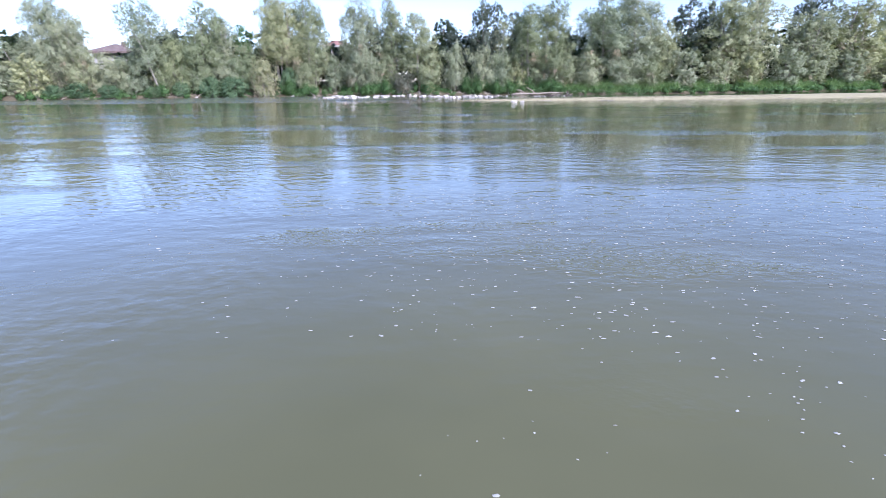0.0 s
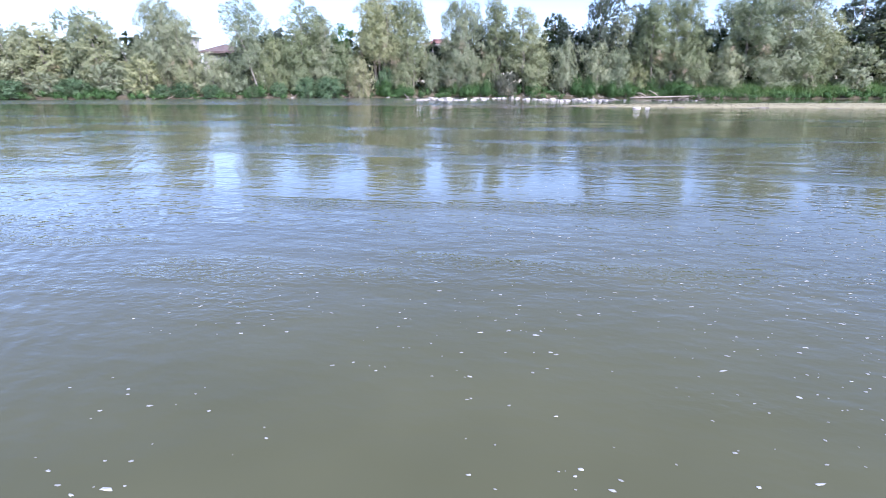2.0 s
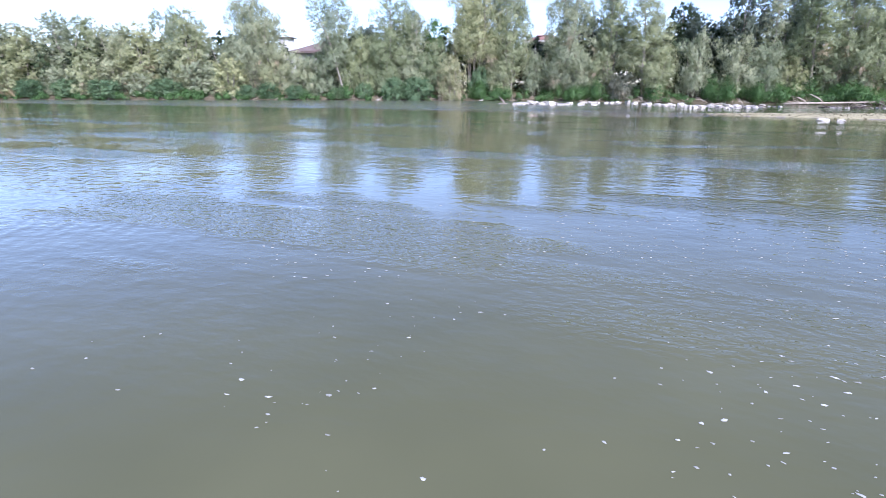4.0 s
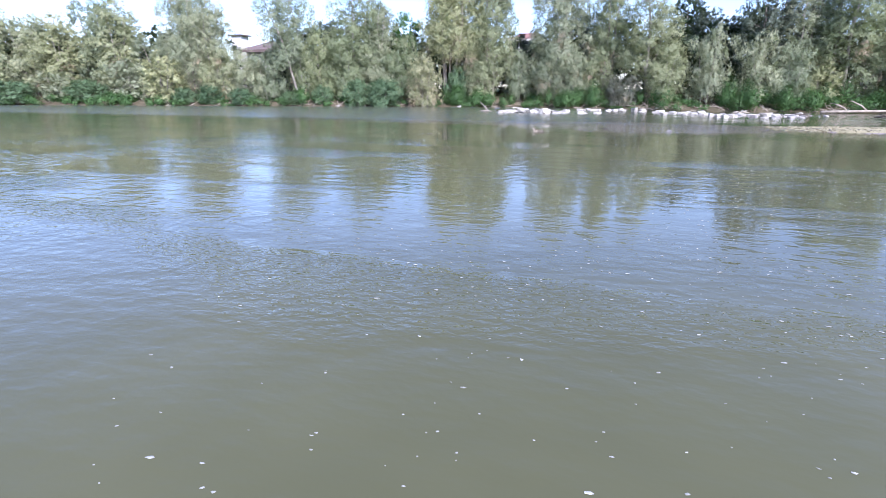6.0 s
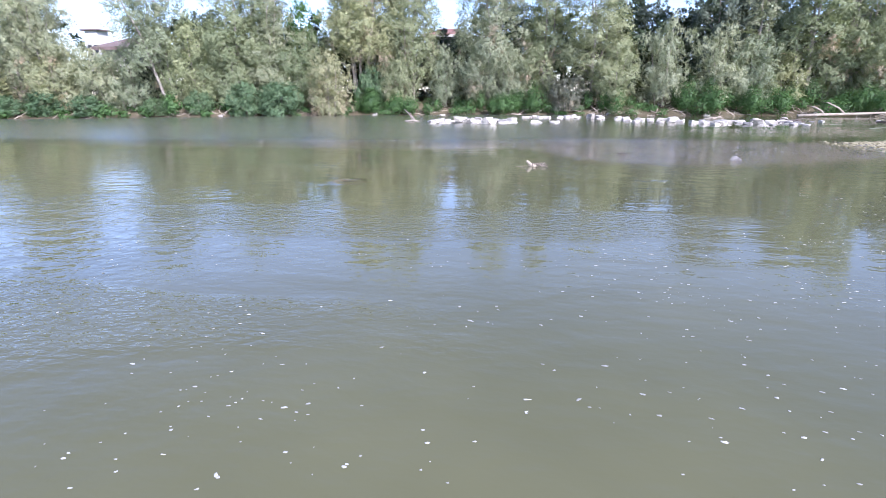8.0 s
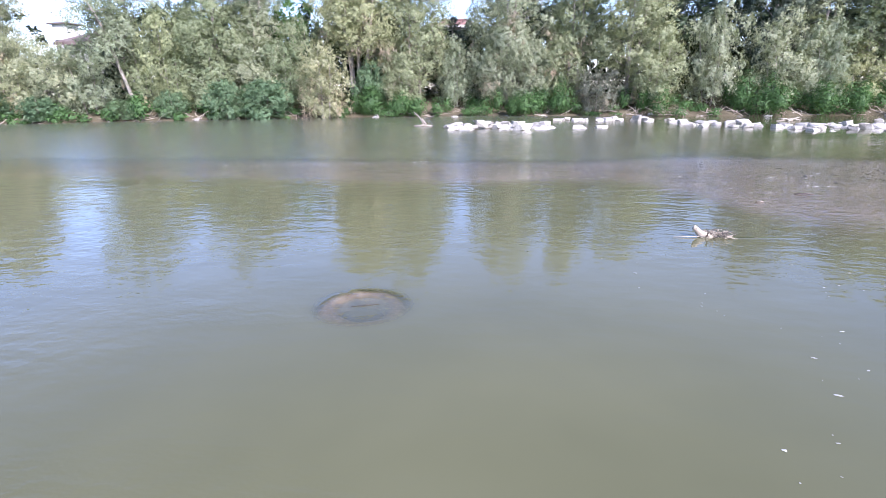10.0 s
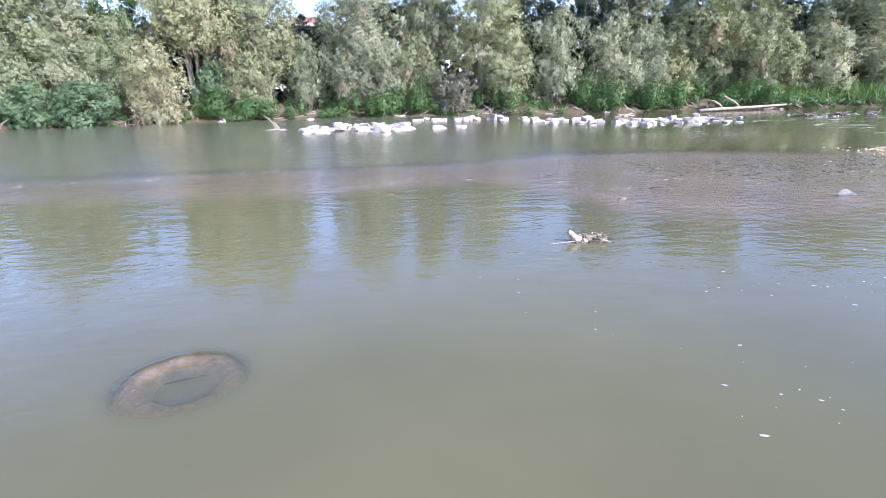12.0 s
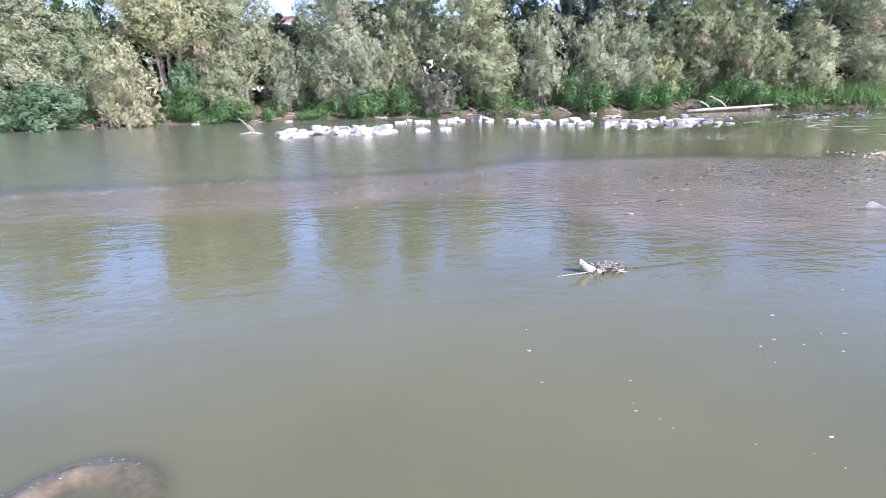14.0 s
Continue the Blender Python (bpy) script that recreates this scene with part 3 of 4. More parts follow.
# shrubs along the foot of the bank: model, x, distance behind the waterline, height, width
SHRUBS = [
    (T0, -48.6, 1.6, 3.8, 3.8), (T1, -44.8, 1.5, 4.4, 4.2), (L0, -42.6, 0.7, 1.4, 2.2), (S1, -40.2, 1.7, 4.7, 3.8), (L1, -40.4, 0.5, 1.7, 2.6), (S2, -37.4, 1.9, 4.5, 4.0), (L0, -37.0, 0.4, 1.4, 2.2),
    (S0, -35.4, 1.7, 4.6, 3.4), (L1, -33.0, 0.4, 1.2, 2.0), (S1, -32.6, 2.2, 4.4, 2.8), (S3, -30.8, 2.6, 6.0, 3.6), (L0, -30.0, 0.7, 1.6, 2.0), (S3, -28.4, 2.4, 5.6, 4.0), (S2, -26.0, 2.4, 4.8, 4.0),
    (L0, -26.9, -0.1, 2.3, 2.6), (L1, -24.4, -0.2, 2.3, 3.2), (S3, -24.2, 2.2, 4.2, 3.4), (S3, -23.6, 4.6, 5.4, 3.6), (L0, -18.8, 1.6, 3.1, 2.2), (S1, -16.4, 1.5, 3.5, 2.4), (S0, -13.4, 2.0, 4.2, 2.6), (S2, -10.8, 2.2, 4.4, 3.2), (S0, -8.9, 2.0, 4.0, 2.8),
    (S1, -6.7, 2.6, 4.7, 3.2), (grey_shrub, -4.7, 0.8, 2.3, 2.9), (S1, -1.6, 2.0, 4.2, 3.0), (S0, 1.2, 2.0, 5.4, 3.0), (S2, 4.4, 2.2, 4.8, 3.2), (S0, 6.6, 2.0, 4.4, 2.8), (S1, 8.4, 1.6, 3.3, 2.4), (S3, 10.8, 2.8, 3.6, 2.8),
    (S1, 13.6, 2.5, 5.1, 3.8), (S0, 16.4, 2.0, 4.3, 3.4), (S2, 20.0, 2.0, 3.4, 3.4), (S1, 23.2, 2.0, 3.8, 3.2), (T0, 27.0, 2.2, 4.4, 3.6), (T0, 31.0, 2.2, 3.4, 3.4), (T1, 35.2, 2.2, 4.0, 3.4), (T0, 39.8, 2.2, 4.4, 3.8), (T1, 43.6, 2.2, 3.8, 3.8), (T0, 48, 2.0, 4.2, 3.8), (T1, 53, 2.0, 4.0, 4.0),
]
for kind, x, dy, h, w in SHRUBS:
    plant(kind, x, dy, h, 1.1 * w)
x = -97.0
i = 0
while x < -51:
    plant((T0, L0, T1, L1)[i % 4], x, random.uniform(0.7, 2.0), random.uniform(2.2, 4.4) if i % 2 == 0 else 2.0, random.uniform(3.4, 4.2))
    x += random.uniform(2.2, 3.2)
    i += 1
# Rows added to fill the gaps; their dark green also carries the shade there.
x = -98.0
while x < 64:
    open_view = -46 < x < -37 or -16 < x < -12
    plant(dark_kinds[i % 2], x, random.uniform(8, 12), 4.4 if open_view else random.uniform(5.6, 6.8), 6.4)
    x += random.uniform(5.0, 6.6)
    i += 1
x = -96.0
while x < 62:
    tagged(plant(dark_kinds[i % 2], x, random.uniform(5.2, 6.4), 3.2 if -46 < x < -36 or -16.5 < x < -11.5 else random.uniform(5.0, 6.2), 5.6), "dense dark green filler thicket behind the willows")
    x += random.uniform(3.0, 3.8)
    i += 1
tagged(plant(fresh_tree, -25.0, 0, 7.4, 4.4, None, 70.5), "bright green robinia tree among the grey willows", "tree")
tagged(plant(round_tree, 0.2, 0, 8.2, 4.4, None, 74), "dark green round-headed walnut tree behind the willows", "tree")
tagged(plant(dry_shrub, -20.7, -0.6, 4.5, 3.3), "pale willow shrub with withered tan hanging branches", "shrub")

# ---- undergrowth ----
def undergrowth():
    rng = np.random.default_rng(5)
    cs, ws, ns, ks = [], [], [], []
    x = -105.0
    while x < 60:
        n = rng.integers(1, 3)
        for _ in range(n):
            dx = x + rng.uniform(-0.6, 0.6)
            y = shore(dx) + 2.3 * rng.uniform() ** 1.4 - 0.25
            tall = float(np.interp(dx, [-30, -26, -23, -20, -19.3, -18.2, -17.6, -16.6, -13, -11, -8.6, -8, -6.3, -5.7, -3.8, -3.4, -1, -0.6, 1.8, 2.3, 6.3, 6.8, 7.5, 12, 14], [1.0, 0.9, 0.3, 0.3, 2.0, 1.9, 0.5, 1.5, 1.0, 1.5, 1.3, 2.0, 1.9, 0.35, 0.3, 1.4, 1.3, 0.4, 0.4, 2.1, 1.9, 0.7, 1.6, 1.5, 0.7]))
            if dx < -28:
                tall *= 0.75 + 1.6 * noise.noise((dx * 0.3, 3.0, 0.0))
            hh = max(0.25, tall * rng.uniform(0.5, 1.25))
            r = rng.uniform(0.4, 0.9) * (0.6 if hh < 0.5 else 1.0)
            big = 1.0 if -26 < dx < 24 else 1.7
            k = int(640 * r * hh / big ** 2) + 20
            ks.append(np.full(k, big))
            d = unit(rng.normal(size=(k, 3)))
            rr = rng.uniform(0.4, 1.0, k)[:, None]
            pts = np.array([dx, y, ground_height(dx, y) + hh * 0.45]) + d * rr * np.array([r, r * 0.8, hh * 0.55])
            cs.append(pts)
            ws.append(d + rng.normal(size=(k, 3)) * 0.6 + np.array([0, 0, 0.2]))
            ns.append(d + np.array([0, 0, 0.3]))
        x += 0.42
    cs, ws, ns, ks = np.concatenate(cs), np.concatenate(ws), np.concatenate(ns), np.concatenate(ks)
    n = len(cs)
    v, f, soft = leaf_cloud(rng, cs, rng.uniform(0.07, 0.15, n) * ks, rng.uniform(0.04, 0.085, n) * ks, ws, ns)
    ob = mesh_object("undergrowth", v, f, WEED, normals=soft)
    tagged(ob, "lush bright green weeds along the foot of the bank", "undergrowth", kind="stuff")


def reeds():
    rng = np.random.default_rng(6)
    n = 34000
    x = rng.uniform(11.5, 75, n)
    dens = np.array([noise.noise((a * 0.35, 9.0, 0.0)) for a in x])
    x = x[dens > -0.25]
    n = len(x)
    y = np.array([shore(a) for a in x]) + rng.uniform(0.25, 3.0, n)
    z = np.array([ground_height(a, b) for a, b in zip(x, y)])
    hh = rng.uniform(0.5, 1.35, n)
    lean = rng.normal(size=(n, 3)) * 0.28
    lean[:, 2] = 1
    cs = np.stack([x, y, z], 1) + unit(lean) * hh[:, None] * 0.5
    v, f, _ = leaf_cloud(rng, cs, hh, rng.uniform(0.025, 0.05, n), lean)
    ob = mesh_object("reed_bed", v, f, REED)
    tagged(ob, "tall fresh green reeds and grass at the water's edge", "reeds", kind="stuff")


def roots_and_litter():
    """Dry roots and dead twigs that hang along the bank's foot."""
    rng = np.random.default_rng(8)
    pieces = []
    for _ in range(420):
        x = rng.uniform(-60, 22)
        y = shore(x) + rng.uniform(-0.15, 0.8)
        z = max(0.0, ground_height(x, y))
        a = rng.uniform(0, 6.28)
        l = rng.uniform(0.3, 1.3)
        p = np.array([x, y, z])
        q = p + np.array([l * math.cos(a), l * math.sin(a) * 0.5, rng.uniform(0.0, 0.5)])
        r = rng.uniform(0.008, 0.03)
        pieces.append(tube([p, (p + q) / 2 + rng.normal(size=3) * 0.06, q], [r, r * 0.8, r * 0.4], 5))
    v, f = join(pieces)
    ob = mesh_object("bank_litter", v, f, DRIFT)
    tagged(ob, "dry roots and dead twigs along the muddy bank", "twigs", kind="stuff")


undergrowth()
reeds()
roots_and_litter()


# ---- stones ----
def rock_mesh(seed, flat):
    """A broken block: the hull of chance points in a box, edges bevelled."""
    rng = np.random.default_rng(seed)
    bm = bmesh.new()
    for k in range(11):
        p = 0.75 * rng.uniform(-1, 1, 3) + 0.9 * np.array([1 if k & 1 else -1, 1 if k & 2 else -1, 1 if k & 4 else -1])
        p = p / max(abs(p).max(), 1e-3) * rng.uniform(0.75, 1.0)
        bm.verts.new((p[0] * 0.5, p[1] * 0.42, p[2] * 0.5 * flat))
    res = bmesh.ops.convex_hull(bm, input=bm.verts)
    junk = [g for g in set(res["geom_interior"]) | set(res["geom_unused"]) if isinstance(g, bmesh.types.BMVert)]
    bmesh.ops.delete(bm, geom=junk, context="VERTS")
    bmesh.ops.dissolve_limit(bm, angle_limit=radians(14), verts=bm.verts, edges=bm.edges)
    bmesh.ops.bevel(bm, geom=list(bm.edges), offset=0.014, segments=2, affect="EDGES", clamp_overlap=True)
    low = min(v.co.z for v in bm.verts)
    for v in bm.verts:
        v.co.z -= low
    me = bpy.data.meshes.new("rock")
    bm.to_mesh(me)
    bm.free()
    return me


ROCKS = [rock_mesh(s, f) for s, f in ((1, 0.42), (2, 0.5), (3, 0.38), (4, 0.54), (5, 0.42), (6, 0.34), (7, 0.46), (8, 0.4), (9, 0.48))]
for me in ROCKS:
    me.materials.append(LIMESTONE)
GREY_ROCKS = [rock_mesh(s, 0.4) for s in (21, 22, 23)]
for me in GREY_ROCKS:
    me.materials.append(GREYSTONE)
rock_rng = random.Random(4)


def rock(x, y, size, white=True, sink=0.06, label="", group="riprap blocks in the shallows", lift=0.0):
    me = rock_rng.choice(ROCKS if white else GREY_ROCKS)
    ob = new("rock", me)
    z = max(ground_height(x, y), -0.04) - sink * size + lift
    ob.matrix_basis = pose(x, y, z, rock_rng.uniform(-8, 8), rock_rng.uniform(-8, 8), rock_rng.uniform(0, 360)) @ Matrix.Diagonal((size, size, size * rock_rng.uniform(0.7, 1.0), 1))
    tagged(ob, label or ("white limestone block lying in shallow water" if white else "grey weathered block lying in shallow water"), "rock", group)
    return ob


def spread_rocks(n, corner_a, corner_b, smin, smax, white=0.92, gap=0.29, lift=0.0):
    placed = []
    tries = 0
    while len(placed) < n and tries < 3000:
        tries += 1
        x, y = rock_rng.uniform(corner_a[0], corner_b[0]), rock_rng.uniform(corner_a[1], corner_b[1])
        s = rock_rng.uniform(smin, smax)
        if all(math.hypot(x - a, (y - b) * 0.8) > gap * (s + c) for a, b, c in placed):
            placed.append((x, y, s))
            rock(x, y, s, rock_rng.random() < white, lift=lift)


spread_rocks(30, (-12.2, 55.4), (-8.0, 58.2), 0.35, 0.68, gap=0.36)
spread_rocks(20, (-12.0, 53.9), (-7.8, 55.6), 0.4, 0.75, gap=0.36)
spread_rocks(8, (-11.4, 54.6), (-8.8, 56.6), 0.35, 0.6, lift=0.13)
spread_rocks(14, (-8.0, 59.2), (-3.2, 60.4), 0.4, 0.66, lift=0.04, gap=0.38)
spread_rocks(6, (-3.4, 58.4), (-1.8, 60.0), 0.35, 0.6)
spread_rocks(17, (-2.6, 54.8), (0.5, 58.4), 0.35, 0.7, gap=0.36)
spread_rocks(40, (0.4, 52.7), (4.8, 56.6), 0.25, 0.62, 0.75, gap=0.33)
spread_rocks(16, (3.4, 54.2), (6.4, 58.0), 0.2, 0.42, 0.4)
spread_rocks(24, (8.4, 54.4), (13.2, 56.4), 0.16, 0.36, 0.3)
for x, y, s in [(-6.7, 54.6, 0.66), (-5.95, 54.9, 0.64), (-13.0, 64.6, 0.5), (-17.8, 64.9, 0.6)]:
    rock(x, y, s)
for x, y, s in [(4.9, 38.9, 0.55), (5.5, 38.7, 0.45)]:
    rock(x, y, s, True, 0.04, "white block at the gravel bar's wet edge", "blocks by the bar")


def pointed_stone():
    bm = bmesh.new()
    for p in [(-0.17, -0.06, 0), (0.19, -0.05, 0), (0.14, 0.09, 0), (-0.12, 0.1, 0), (-0.15, -0.02, 0.06), (-0.06, 0.01, 0.145), (-0.01, 0.05, 0.14), (0.1, -0.04, 0.075), (0.17, 0.0, 0.03)]:
        bm.verts.new(p)
    bmesh.ops.convex_hull(bm, input=bm.verts)
    bmesh.ops.bevel(bm, geom=list(bm.edges), offset=0.008, segments=2, affect="EDGES", clamp_overlap=True)
    me = bpy.data.meshes.new("rock")
    bm.to_mesh(me)
    bm.free()
    me.materials.append(GREYSTONE)
    ob = new("rock", me)
    ob.matrix_basis = pose(-2.68, 40.07, -0.02, 0, 0, -30) @ Matrix.Diagonal((0.7, 0.7, 0.6, 1))
    tagged(ob, "pale pointed stone in the riffle over the bar", "rock", "blocks by the bar")


pointed_stone()
for _ in range(26):
    x = rock_rng.uniform(-36, 22)
    rock(x, shore(x) + rock_rng.uniform(-0.3, 0.35), rock_rng.uniform(0.2, 0.5), rock_rng.random() < 0.5, 0.1, "small stone at the foot of the muddy bank", "stones at the bank's foot")


def pebbles(name, n, place, size, mat, label):
    """Loose pebbles: squashed rough octahedra with a belt."""
    rng = np.random.default_rng(len(name) + n)
    vs, fs = [], []
    for _ in range(n):
        x, y = place(rng)
        z = ground_height(x, y)
        s = size[0] + (size[1] - size[0]) * rng.uniform() ** 2.5
        if z < -0.06:
            continue
        a0 = rng.uniform(0, 6.28)
        o = len(vs)
        k = 5
        el_ = rng.uniform(0.6, 1.0)
        for ring, (rr, zz) in enumerate(((0.75, -0.15), (1.0, 0.2), (0.55, 0.6))):
            for j in range(k):
                w = a0 + 6.283 * j / k
                q = rr * s * 0.5 * rng.uniform(0.85, 1.15)
                vs.append((x + q * math.cos(w), y + q * el_ * math.sin(w), max(z, -0.014) + zz * s * 0.42))
        for ring in range(2):
            for j in range(k):
                j2 = (j + 1) % k
                fs.append((o + ring * k + j, o + ring * k + j2, o + (ring + 1) * k + j2, o + (ring + 1) * k + j))
        fs.append(tuple(o + 2 * k + j for j in range(k)))
    ob = mesh_object(name, vs, fs, mat)
    tagged(ob, label, "pebbles", kind="stuff")


def on_bar(rng):
    x = 1.0 + 26 * rng.uniform() ** 1.4
    mid = float(np.interp(x, [2, 6, 20, 40], [43.2, 42.9, 43.2, 46.5]))
    half = float(np.interp(x, [2, 6, 20, 40], [2.2, 2.6, 3.9, 5.0]))
    return x, mid + half * rng.uniform(-1.05, 1.05)


def in_riffle(rng):
    x = rng.uniform(-9, 4) if rng.uniform() < 0.22 else rng.uniform(-3.2, 2.5)
    y = rng.normal(43.6 if x < -4 else 42.7, 0.9)
    return x + 0.5 * noise.noise((x * 2, y * 2, 1.0)), y


pebbles("bar_pebbles", 4200, on_bar, (0.03, 0.11), PEBBLE, "pale sun-dried pebbles on the gravel bar")
pebbles("riffle_pebbles", 1300, in_riffle, (0.015, 0.075), WETPEBBLE, "dark wet pebbles poking out of the riffle")


# ---- driftwood ----
def log_thing():
    root = new("driftwood_log")
    root.location = (10.2, 61.0, 0.02)
    v, f = tube([(-2.8, -0.45, 0.06), (-1.5, -0.15, 0.1), (0.6, 0.1, 0.14), (2.4, 0.4, 0.19), (3.3, 0.6, 0.22)], [0.085, 0.08, 0.068, 0.055, 0.05], 12)
    mesh_object("stem", v, f, DRIFT, root, smooth=True)
    v, f = tube([(-1.3, -0.1, 0.1), (-1.5, -0.15, 0.3), (-1.9, -0.2, 0.5), (-2.3, -0.2, 0.6)], [0.05, 0.055, 0.05, 0.025], 8)
    mesh_object("branch", v, f, DRIFT, root, smooth=True)
    v, f = tube([(-0.2, 0.1, 0.14), (-0.5, 0.2, 0.45), (-1.0, 0.3, 0.72), (-1.3, 0.3, 0.74)], [0.05, 0.045, 0.035, 0.015], 8)
    mesh_object("branch", v, f, DRIFT, root, smooth=True)
    v, f = join([tube([(3.2, 0.55, 0.2), (3.6 + 0.3 * math.cos(k), 0.6 + 0.25 * math.sin(k * 2), 0.24 + 0.26 * math.sin(k))], [0.12, 0.03], 6) for k in range(6)])
    mesh_object("root_plate", v, f, WET_WOOD, root)
    tagged(root, "long bleached driftwood log with forked branches on the bank", "log")


def snag(name, at, spots, mat, label, group=""):
    root = new(name)
    root.location = at
    for pts, radii in spots:
        v, f = tube(pts, radii, 8)
        mesh_object("branch", v, f, mat, root, smooth=True)
    tagged(root, label, "driftwood", group)


def drift_clump():
    """The stranded stub with its tangle of twigs in the channel."""
    root = new("drift_stub")
    root.location = (-6.98, 38.52, 0.0)
    v, f = tube([(0.12, 0.0, -0.03), (0.05, 0.0, 0.0), (0.0, 0, 0.02), (-0.045, 0.0, 0.045), (-0.07, 0, 0.078), (-0.1, 0.0, 0.1), (-0.105, 0.0, 0.102)], [0.03, 0.036, 0.04, 0.034, 0.028, 0.026, 0.021], 10)
    mesh_object("stub", v, f, DRIFT, root, "bleached broken stub", smooth=True)
    v, f = tube([(-0.08, -0.024, 0.096), (-0.08, -0.029, 0.096)], [0.006, 0.005], 8)
    mesh_object("knot", v, f, WET_WOOD, root, "dark knot hole")
    v, f = tube([(0.02, -0.03, 0.014), (-0.13, -0.05, 0.012), (-0.31, -0.06, 0.004)], [0.006, 0.005, 0.003], 6)
    mesh_object("twig", v, f, DRIFT, root)
    rng = np.random.default_rng(3)
    for k in range(110):
        p = np.array([rng.uniform(0.0, 0.27), rng.normal(0, 0.035), rng.uniform(-0.01, 0.055)])
        p[2] *= 1.0 if p[0] > 0.05 else 0.5
        a = rng.uniform(0, 6.28)
        l = rng.uniform(0.05, 0.14)
        q = p + np.array([l * math.cos(a) * 0.8, 0.4 * l * math.sin(a), rng.uniform(-0.015, 0.045)])
        if k % 16 == 0:
            q[2] += 0.05
        r = rng.uniform(0.0025, 0.0072)
        v, f = tube([p, (p + q) / 2 + rng.normal(size=3) * 0.012, q], [r, r * 0.8, r * 0.5], 5)
        mesh_object("twig", v, f, WET_WOOD if k % 4 == 0 else DRIFT, root)
    tagged(root, "bleached wood stub with a tangle of twigs stranded in the river", "driftwood")


log_thing()
drift_clump()
snag("stranded_branch", (-13.3, 56.6, 0.0), [(((-0.45, 0, 0.0), (0.0, 0, 0.05), (0.5, 0.1, -0.03)), (0.025, 0.035, 0.02)), (((0.0, 0, 0.08), (-0.2, 0, 0.4), (-0.45, 0, 0.62)), (0.03, 0.026, 0.014)), (((0.1, 0, 0.08), (-0.05, 0, 0.3), (-0.1, 0.05, 0.36)), (0.04, 0.03, 0.015))], BARK, "bare forked branch sticking out of the shallow water")
snag("sunken_stick", (-4.85, 41.05, 0.0), [(((-0.13, 0, 0.0), (0.0, 0.01, 0.012), (0.13, 0, 0.0)), (0.007, 0.01, 0.006))], WET_WOOD, "dark wet stick lying in the riffle")
snag("sunken_stick", (-5.7, 40.4, 0.0), [(((-0.05, 0, 0.0), (0.0, 0.0, 0.016), (0.06, 0, 0.0)), (0.008, 0.011, 0.007))], DRIFT, "short pale stick end in the riffle")
for x, y, turn in [(9.0, 55.1, 0.0), (10.7, 55.2, 1.0), (12.4, 55.3, 2.2), (5.0, 55.4, 0.6), (2.6, 58.6, 1.7)]:
    far = math.cos(turn) * 0.2
    snag("driftwood_pile", (x, y, 0.0), [(((-0.6, far, 0.0), (0, 0.1, 0.07), (0.5, 0.2 - far, 0.03)), (0.03, 0.045, 0.02)), (((-0.2, -0.2, 0.0), (0.1, 0, 0.1), (0.4 + far, 0.1, 0.16)), (0.04, 0.03, 0.012)), (((0.1, 0.1, 0.0), (-0.2, 0, 0.09), (-0.5, 0.1, 0.13 + far * 0.3)), (0.03, 0.03, 0.012))], WET_WOOD if turn != 1.7 else DRIFT, "waterlogged branches stranded among the stones")


# ---- the sunken tyre ----
def tyre():
    root = new("car_tyre")
    root.matrix_basis = pose(TYRE[0], TYRE[1], TYRE_Z, TYRE_TILT[0], TYRE_TILT[1], 0)
    prof = [(0.16, -0.07), (0.165, 0.02), (0.19, 0.05), (0.235, 0.07), (0.285, 0.068), (0.325, 0.048), (0.345, 0.02), (0.35, -0.05), (0.33, -0.12), (0.18, -0.12)]
    vs, fs = [], []
    n = 176
    for i in range(n):
        w = 2 * math.pi * i / n
        for r, z in prof:
            q = r + 0.004 * math.sin(7 * w) + (0.006 * math.sin(44 * w) if r > 0.3 else 0.0)
            vs.append((q * math.cos(w), q * math.sin(w), z))
    k = len(prof)
    for i in range(n):
        for j in range(k):
            a, b_ = i * k + j, i * k + (j + 1) % k
            c, d = ((i + 1) % n) * k + (j + 1) % k, ((i + 1) % n) * k + j
            fs.append((a, d, c, b_))
    mesh_object("casing", vs, fs, SILT_RUBBER, root, smooth=True)
    # A dark disc added in the hole to stand for its shaded depth.
    vs = [(0, 0, -0.05)] + [(r * math.cos(2 * math.pi * i / 32), r * math.sin(2 * math.pi * i / 32), z) for r, z in ((0.1, -0.045), (0.168, -0.02)) for i in range(32)]
    fs = [(0, 1 + i, 1 + (i + 1) % 32) for i in range(32)] + [(1 + i, 33 + i, 33 + (i + 1) % 32, 1 + (i + 1) % 32) for i in range(32)]
    mesh_object("silt_fill", vs, fs, MATT_DARK, root, "added dark disc standing for the tyre's shaded hollow", smooth=True)
    tagged(root, "silt-covered old tyre lying just under the water", "tyre")


tyre()
snag("floating_stick", (-9.99, 36.3, 0.001), [(((-0.1, -0.035, 0.0), (0.0, 0.0, 0.004), (0.1, 0.04, 0.0)), (0.002, 0.0028, 0.002))], MATT_DARK, "thin dark stick floating above the sunken tyre")


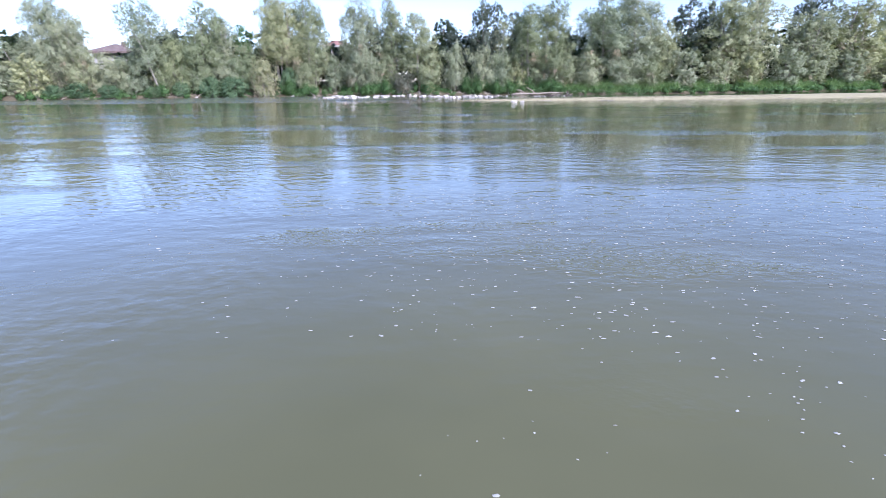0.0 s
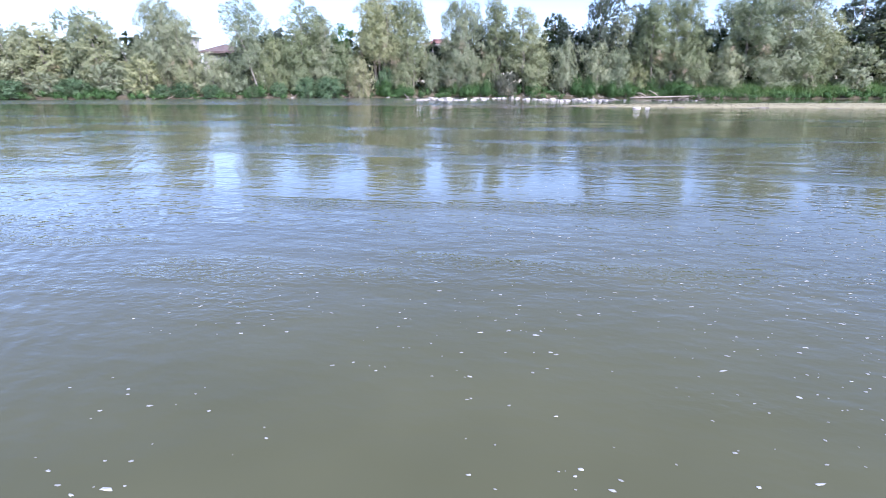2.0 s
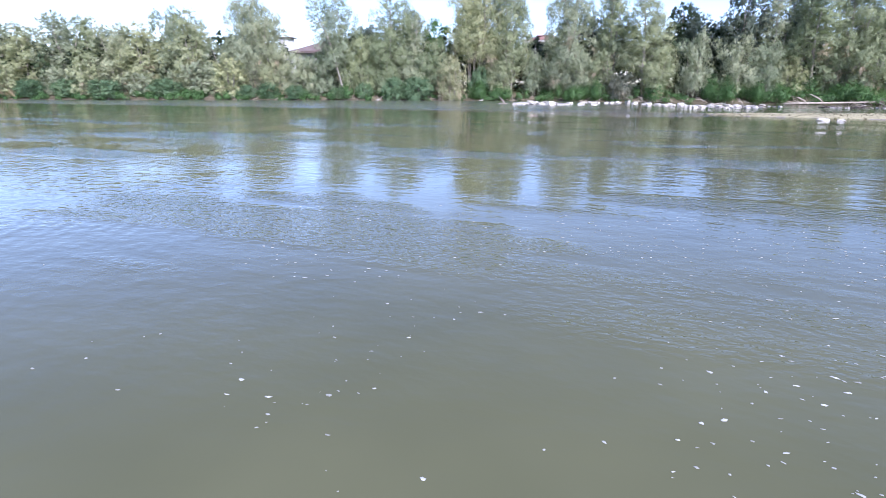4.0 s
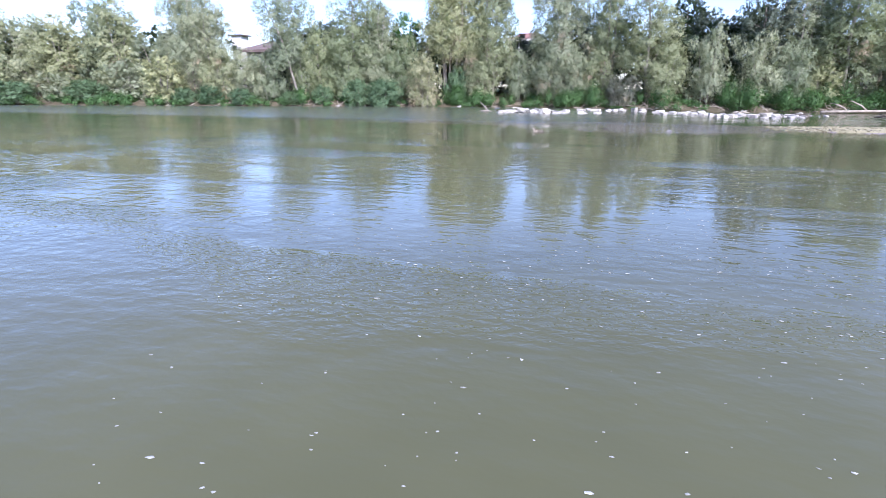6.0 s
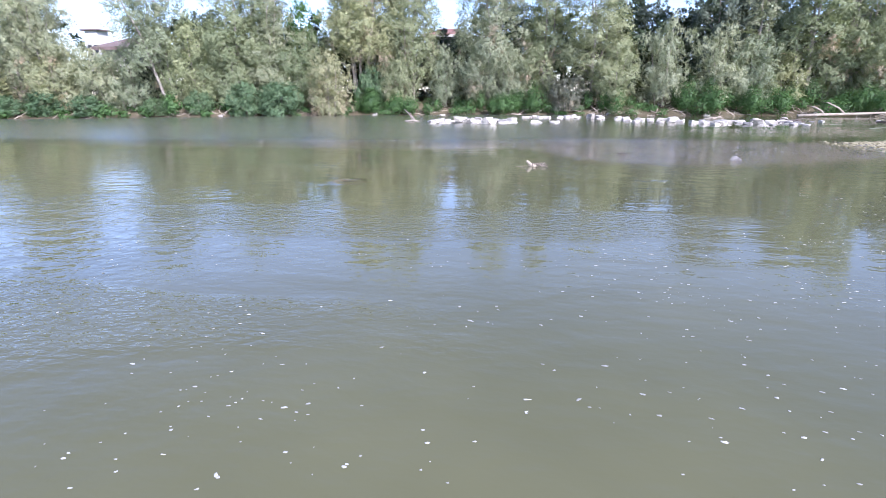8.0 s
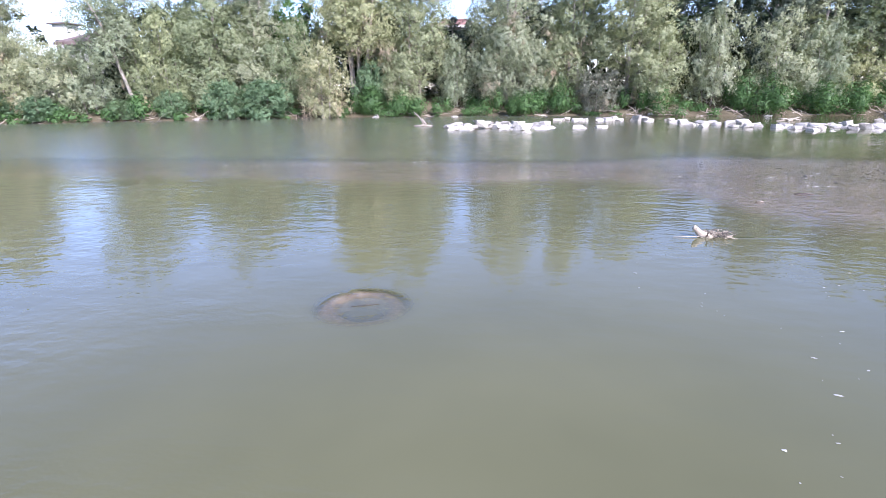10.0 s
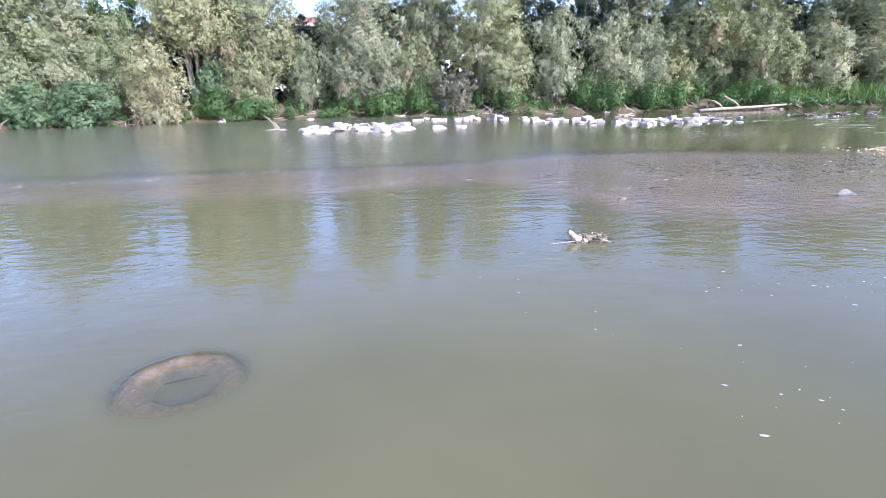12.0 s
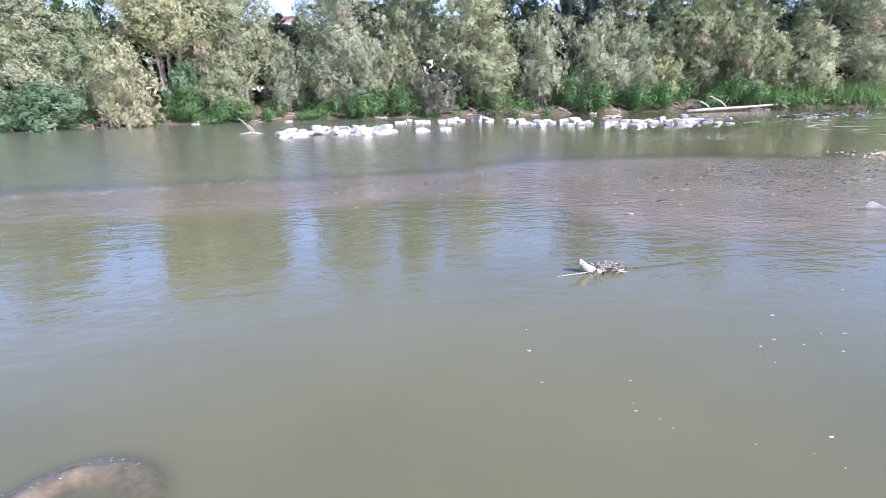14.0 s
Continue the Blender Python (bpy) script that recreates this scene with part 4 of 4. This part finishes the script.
# ---- foam and scum ----
def flakes(name, n, place, size, mat, label, stretch=1.0, z=0.004):
    rng = np.random.default_rng(n)
    vs, fs = [], []
    for _ in range(n):
        spot = place(rng)
        if spot is None:
            continue
        x, y = spot
        s = size[0] + (size[1] - size[0]) * rng.uniform() ** 2.2
        a = rng.normal(0, 0.35)
        o = len(vs)
        k = 5
        ca, sa = math.cos(a), math.sin(a)
        long_ = rng.uniform(1.0, 2.4) * stretch
        for j in range(k):
            w = 6.283 * j / k
            q = s * 0.5 * rng.uniform(0.5, 1.2)
            u, v = q * long_ * math.cos(w), q * math.sin(w)
            vs.append((x + u * ca - v * sa, y + u * sa + v * ca, z))
        vs.append((x, y, z + 0.1 * min(s, 0.03)))
        fs += [(o + j, o + (j + 1) % k, o + k) for j in range(k)]
    ob = mesh_object(name, vs, fs, mat)
    tagged(ob, label, "foam", kind="stuff")


def foam_place(rng):
    y = rng.uniform(1.0, 37.8)
    x = -0.26 * y + rng.uniform(-5.5, 7.5)
    d = 0.5 * noise.noise((x * 0.3, y * 0.3, 3.0)) + 0.6 * noise.noise((x * 0.9, y * 1.1, 2.0)) + 0.12 * (x + 0.26 * y - 0.8)
    if y < 2.4 and x < 1.2:
        d -= 0.5
    if y < 13:
        d += 0.03 * (x + 1.0)
    if 2.4 < y < 7:
        d += 0.36
    if 7 < y < 14 and x < -2.5:
        d -= 0.3
    if y > 14:
        d -= 0.08
    if y > 33.5:
        d -= 0.36
    elif y > 27:
        d += 0.12 + 0.06 * max(0.0, 0.8 - x - 0.26 * y)
    return (x, y) if d > rng.uniform(-0.25, 0.85) else None


flakes("foam_flakes", 42000, foam_place, (0.0075, 0.023), FOAM, "small white foam flakes drifting on the river", z=0.002)


def riffle_place(rng):
    if rng.uniform() < 0.5:
        x = rng.uniform(-15.5, -10.8)
        if noise.noise((x * 2.3, 5.0, 0.0)) < 0.05:
            return None
        return x, 43.75 + 0.16 * (x + 14.4) + rng.normal(0, 0.12) + 0.25 * noise.noise((x * 1.7, 0.0, 0.0))
    x = rng.uniform(-10.5, -0.5)
    return x, rng.normal(43.4 if x < -6.5 else 42.3, 0.9)


def rim_place(rng):
    w = rng.uniform(0.9, 3.6)
    r = 0.3 + rng.normal(0, 0.03)
    return TYRE[0] + 0.03 + r * math.cos(w), TYRE[1] - 0.05 + r * math.sin(w)


# Glints on the water over the rim, laid on as white flecks.
flakes("rim_glints", 55, rim_place, (0.0015, 0.006), FOAM, "tiny white flecks standing for glints over the tyre's rim", 2.2, z=0.002)
flakes("riffle_foam", 700, riffle_place, (0.01, 0.045), FOAM, "white flecks of broken water over the shoal", 1.1)
flakes("scum_mats", 260, lambda r: (r.uniform(5, 24), r.uniform(47.5, 54)), (0.05, 0.26), SCUM, "thin pale green scum mats in the still back channel", 3.0)


# ---- houses behind the trees ----
def box(a, b_):
    (x0, y0, z0), (x1, y1, z1) = a, b_
    v = [(x, y, z) for z in (z0, z1) for y in (y0, y1) for x in (x0, x1)]
    return v, [(0, 2, 3, 1), (4, 5, 7, 6), (0, 1, 5, 4), (2, 6, 7, 3), (0, 4, 6, 2), (1, 3, 7, 5)]


def house(at, w, d, eave, ridge, roof_mat, label, stack=True, board_mat=PLASTER):
    root = new("house")
    root.location = (*at, 1.4)
    v, f = box((-w / 2, -d / 2, -0.3), (w / 2, d / 2, eave))
    mesh_object("wall", v, f, PLASTER, root)
    o = 0.6
    a, b_ = w / 2 + o, d / 2 + o
    v = [(-a, -b_, eave), (a, -b_, eave), (a, b_, eave), (-a, b_, eave), (-a + b_, 0, ridge), (a - b_, 0, ridge)]
    v += [(x, y, z + 0.16) for x, y, z in v]
    f = [(0, 1, 5, 4), (1, 2, 5), (2, 3, 4, 5), (3, 0, 4)]
    f = [tuple(reversed(q)) for q in f] + [tuple(i + 6 for i in q) for q in f] + [(0, 1, 7, 6), (1, 2, 8, 7), (2, 3, 9, 8), (3, 0, 6, 9)]
    roof = mesh_object("roof", v, f, roof_mat, root)
    for y0 in (-b_ - 0.04, b_ - 0.02):
        v, f = box((-a, y0, eave - 0.1), (a, y0 + 0.06, eave + 0.1))
        mesh_object("eave_board", v, f, board_mat, root)
    if stack:
        v, f = box((w * 0.2, -0.25, ridge - 0.5), (w * 0.2 + 0.4, 0.25, ridge + 0.4))
        mesh_object("chimney", v, f, BROWN_TILE, root)
    for k in range(3):
        for z in (0.9, 3.4):
            x = -w / 2 + w * (k + 0.5) / 3
            if z + 1.3 > eave:
                continue
            v, f = join([box((x - 0.6, -d / 2 - 0.05, z - 0.1), (x + 0.6, -d / 2 - 0.004, z)), box((x - 0.6, -d / 2 - 0.05, z + 1.3), (x + 0.6, -d / 2 - 0.004, z + 1.4)), box((x - 0.6, -d / 2 - 0.05, z), (x - 0.5, -d / 2 - 0.004, z + 1.3)), box((x + 0.5, -d / 2 - 0.05, z), (x + 0.6, -d / 2 - 0.004, z + 1.3))])
            win = mesh_object("window", v, f, PLASTER, root)
            v, f = box((x - 0.5, -d / 2 - 0.03, z), (x + 0.5, -d / 2 - 0.006, z + 1.3))
            mesh_object("pane", v, f, pane_mat, win)
    tagged(root, label, "house")


def tower():
    """The white upper floor under a flat overhanging slab that looks over the trees."""
    root = new("house")
    root.location = (-54.1, 83.4, 1.4)
    v, f = box((-0.75, -0.8, -0.3), (0.75, 0.8, 6.85))
    mesh_object("wall", v, f, PLASTER, root)
    v, f = box((-1.1, -1.05, 6.85), (1.1, 1.05, 6.98))
    mesh_object("roof", v, f, BROWN_TILE, root, "thin flat brown roof slab")
    for x in (-0.36, 0.36):
        v, f = box((x - 0.24, -0.84, 4.4), (x + 0.24, -0.804, 5.4))
        mesh_object("window", v, f, pane_mat, root)
    tagged(root, "white building with a thin flat overhanging roof behind the trees", "house")


house((-44.2, 76.5), 4.4, 4, 4.2, 5.25, BROWN_TILE, "pale house with a brown hipped roof behind the trees", True, BROWN_TILE)
house((-15.0, 81.0), 3.0, 5, 4.95, 5.7, TILE, "pale house with a red tiled roof behind the trees", False)
tower()
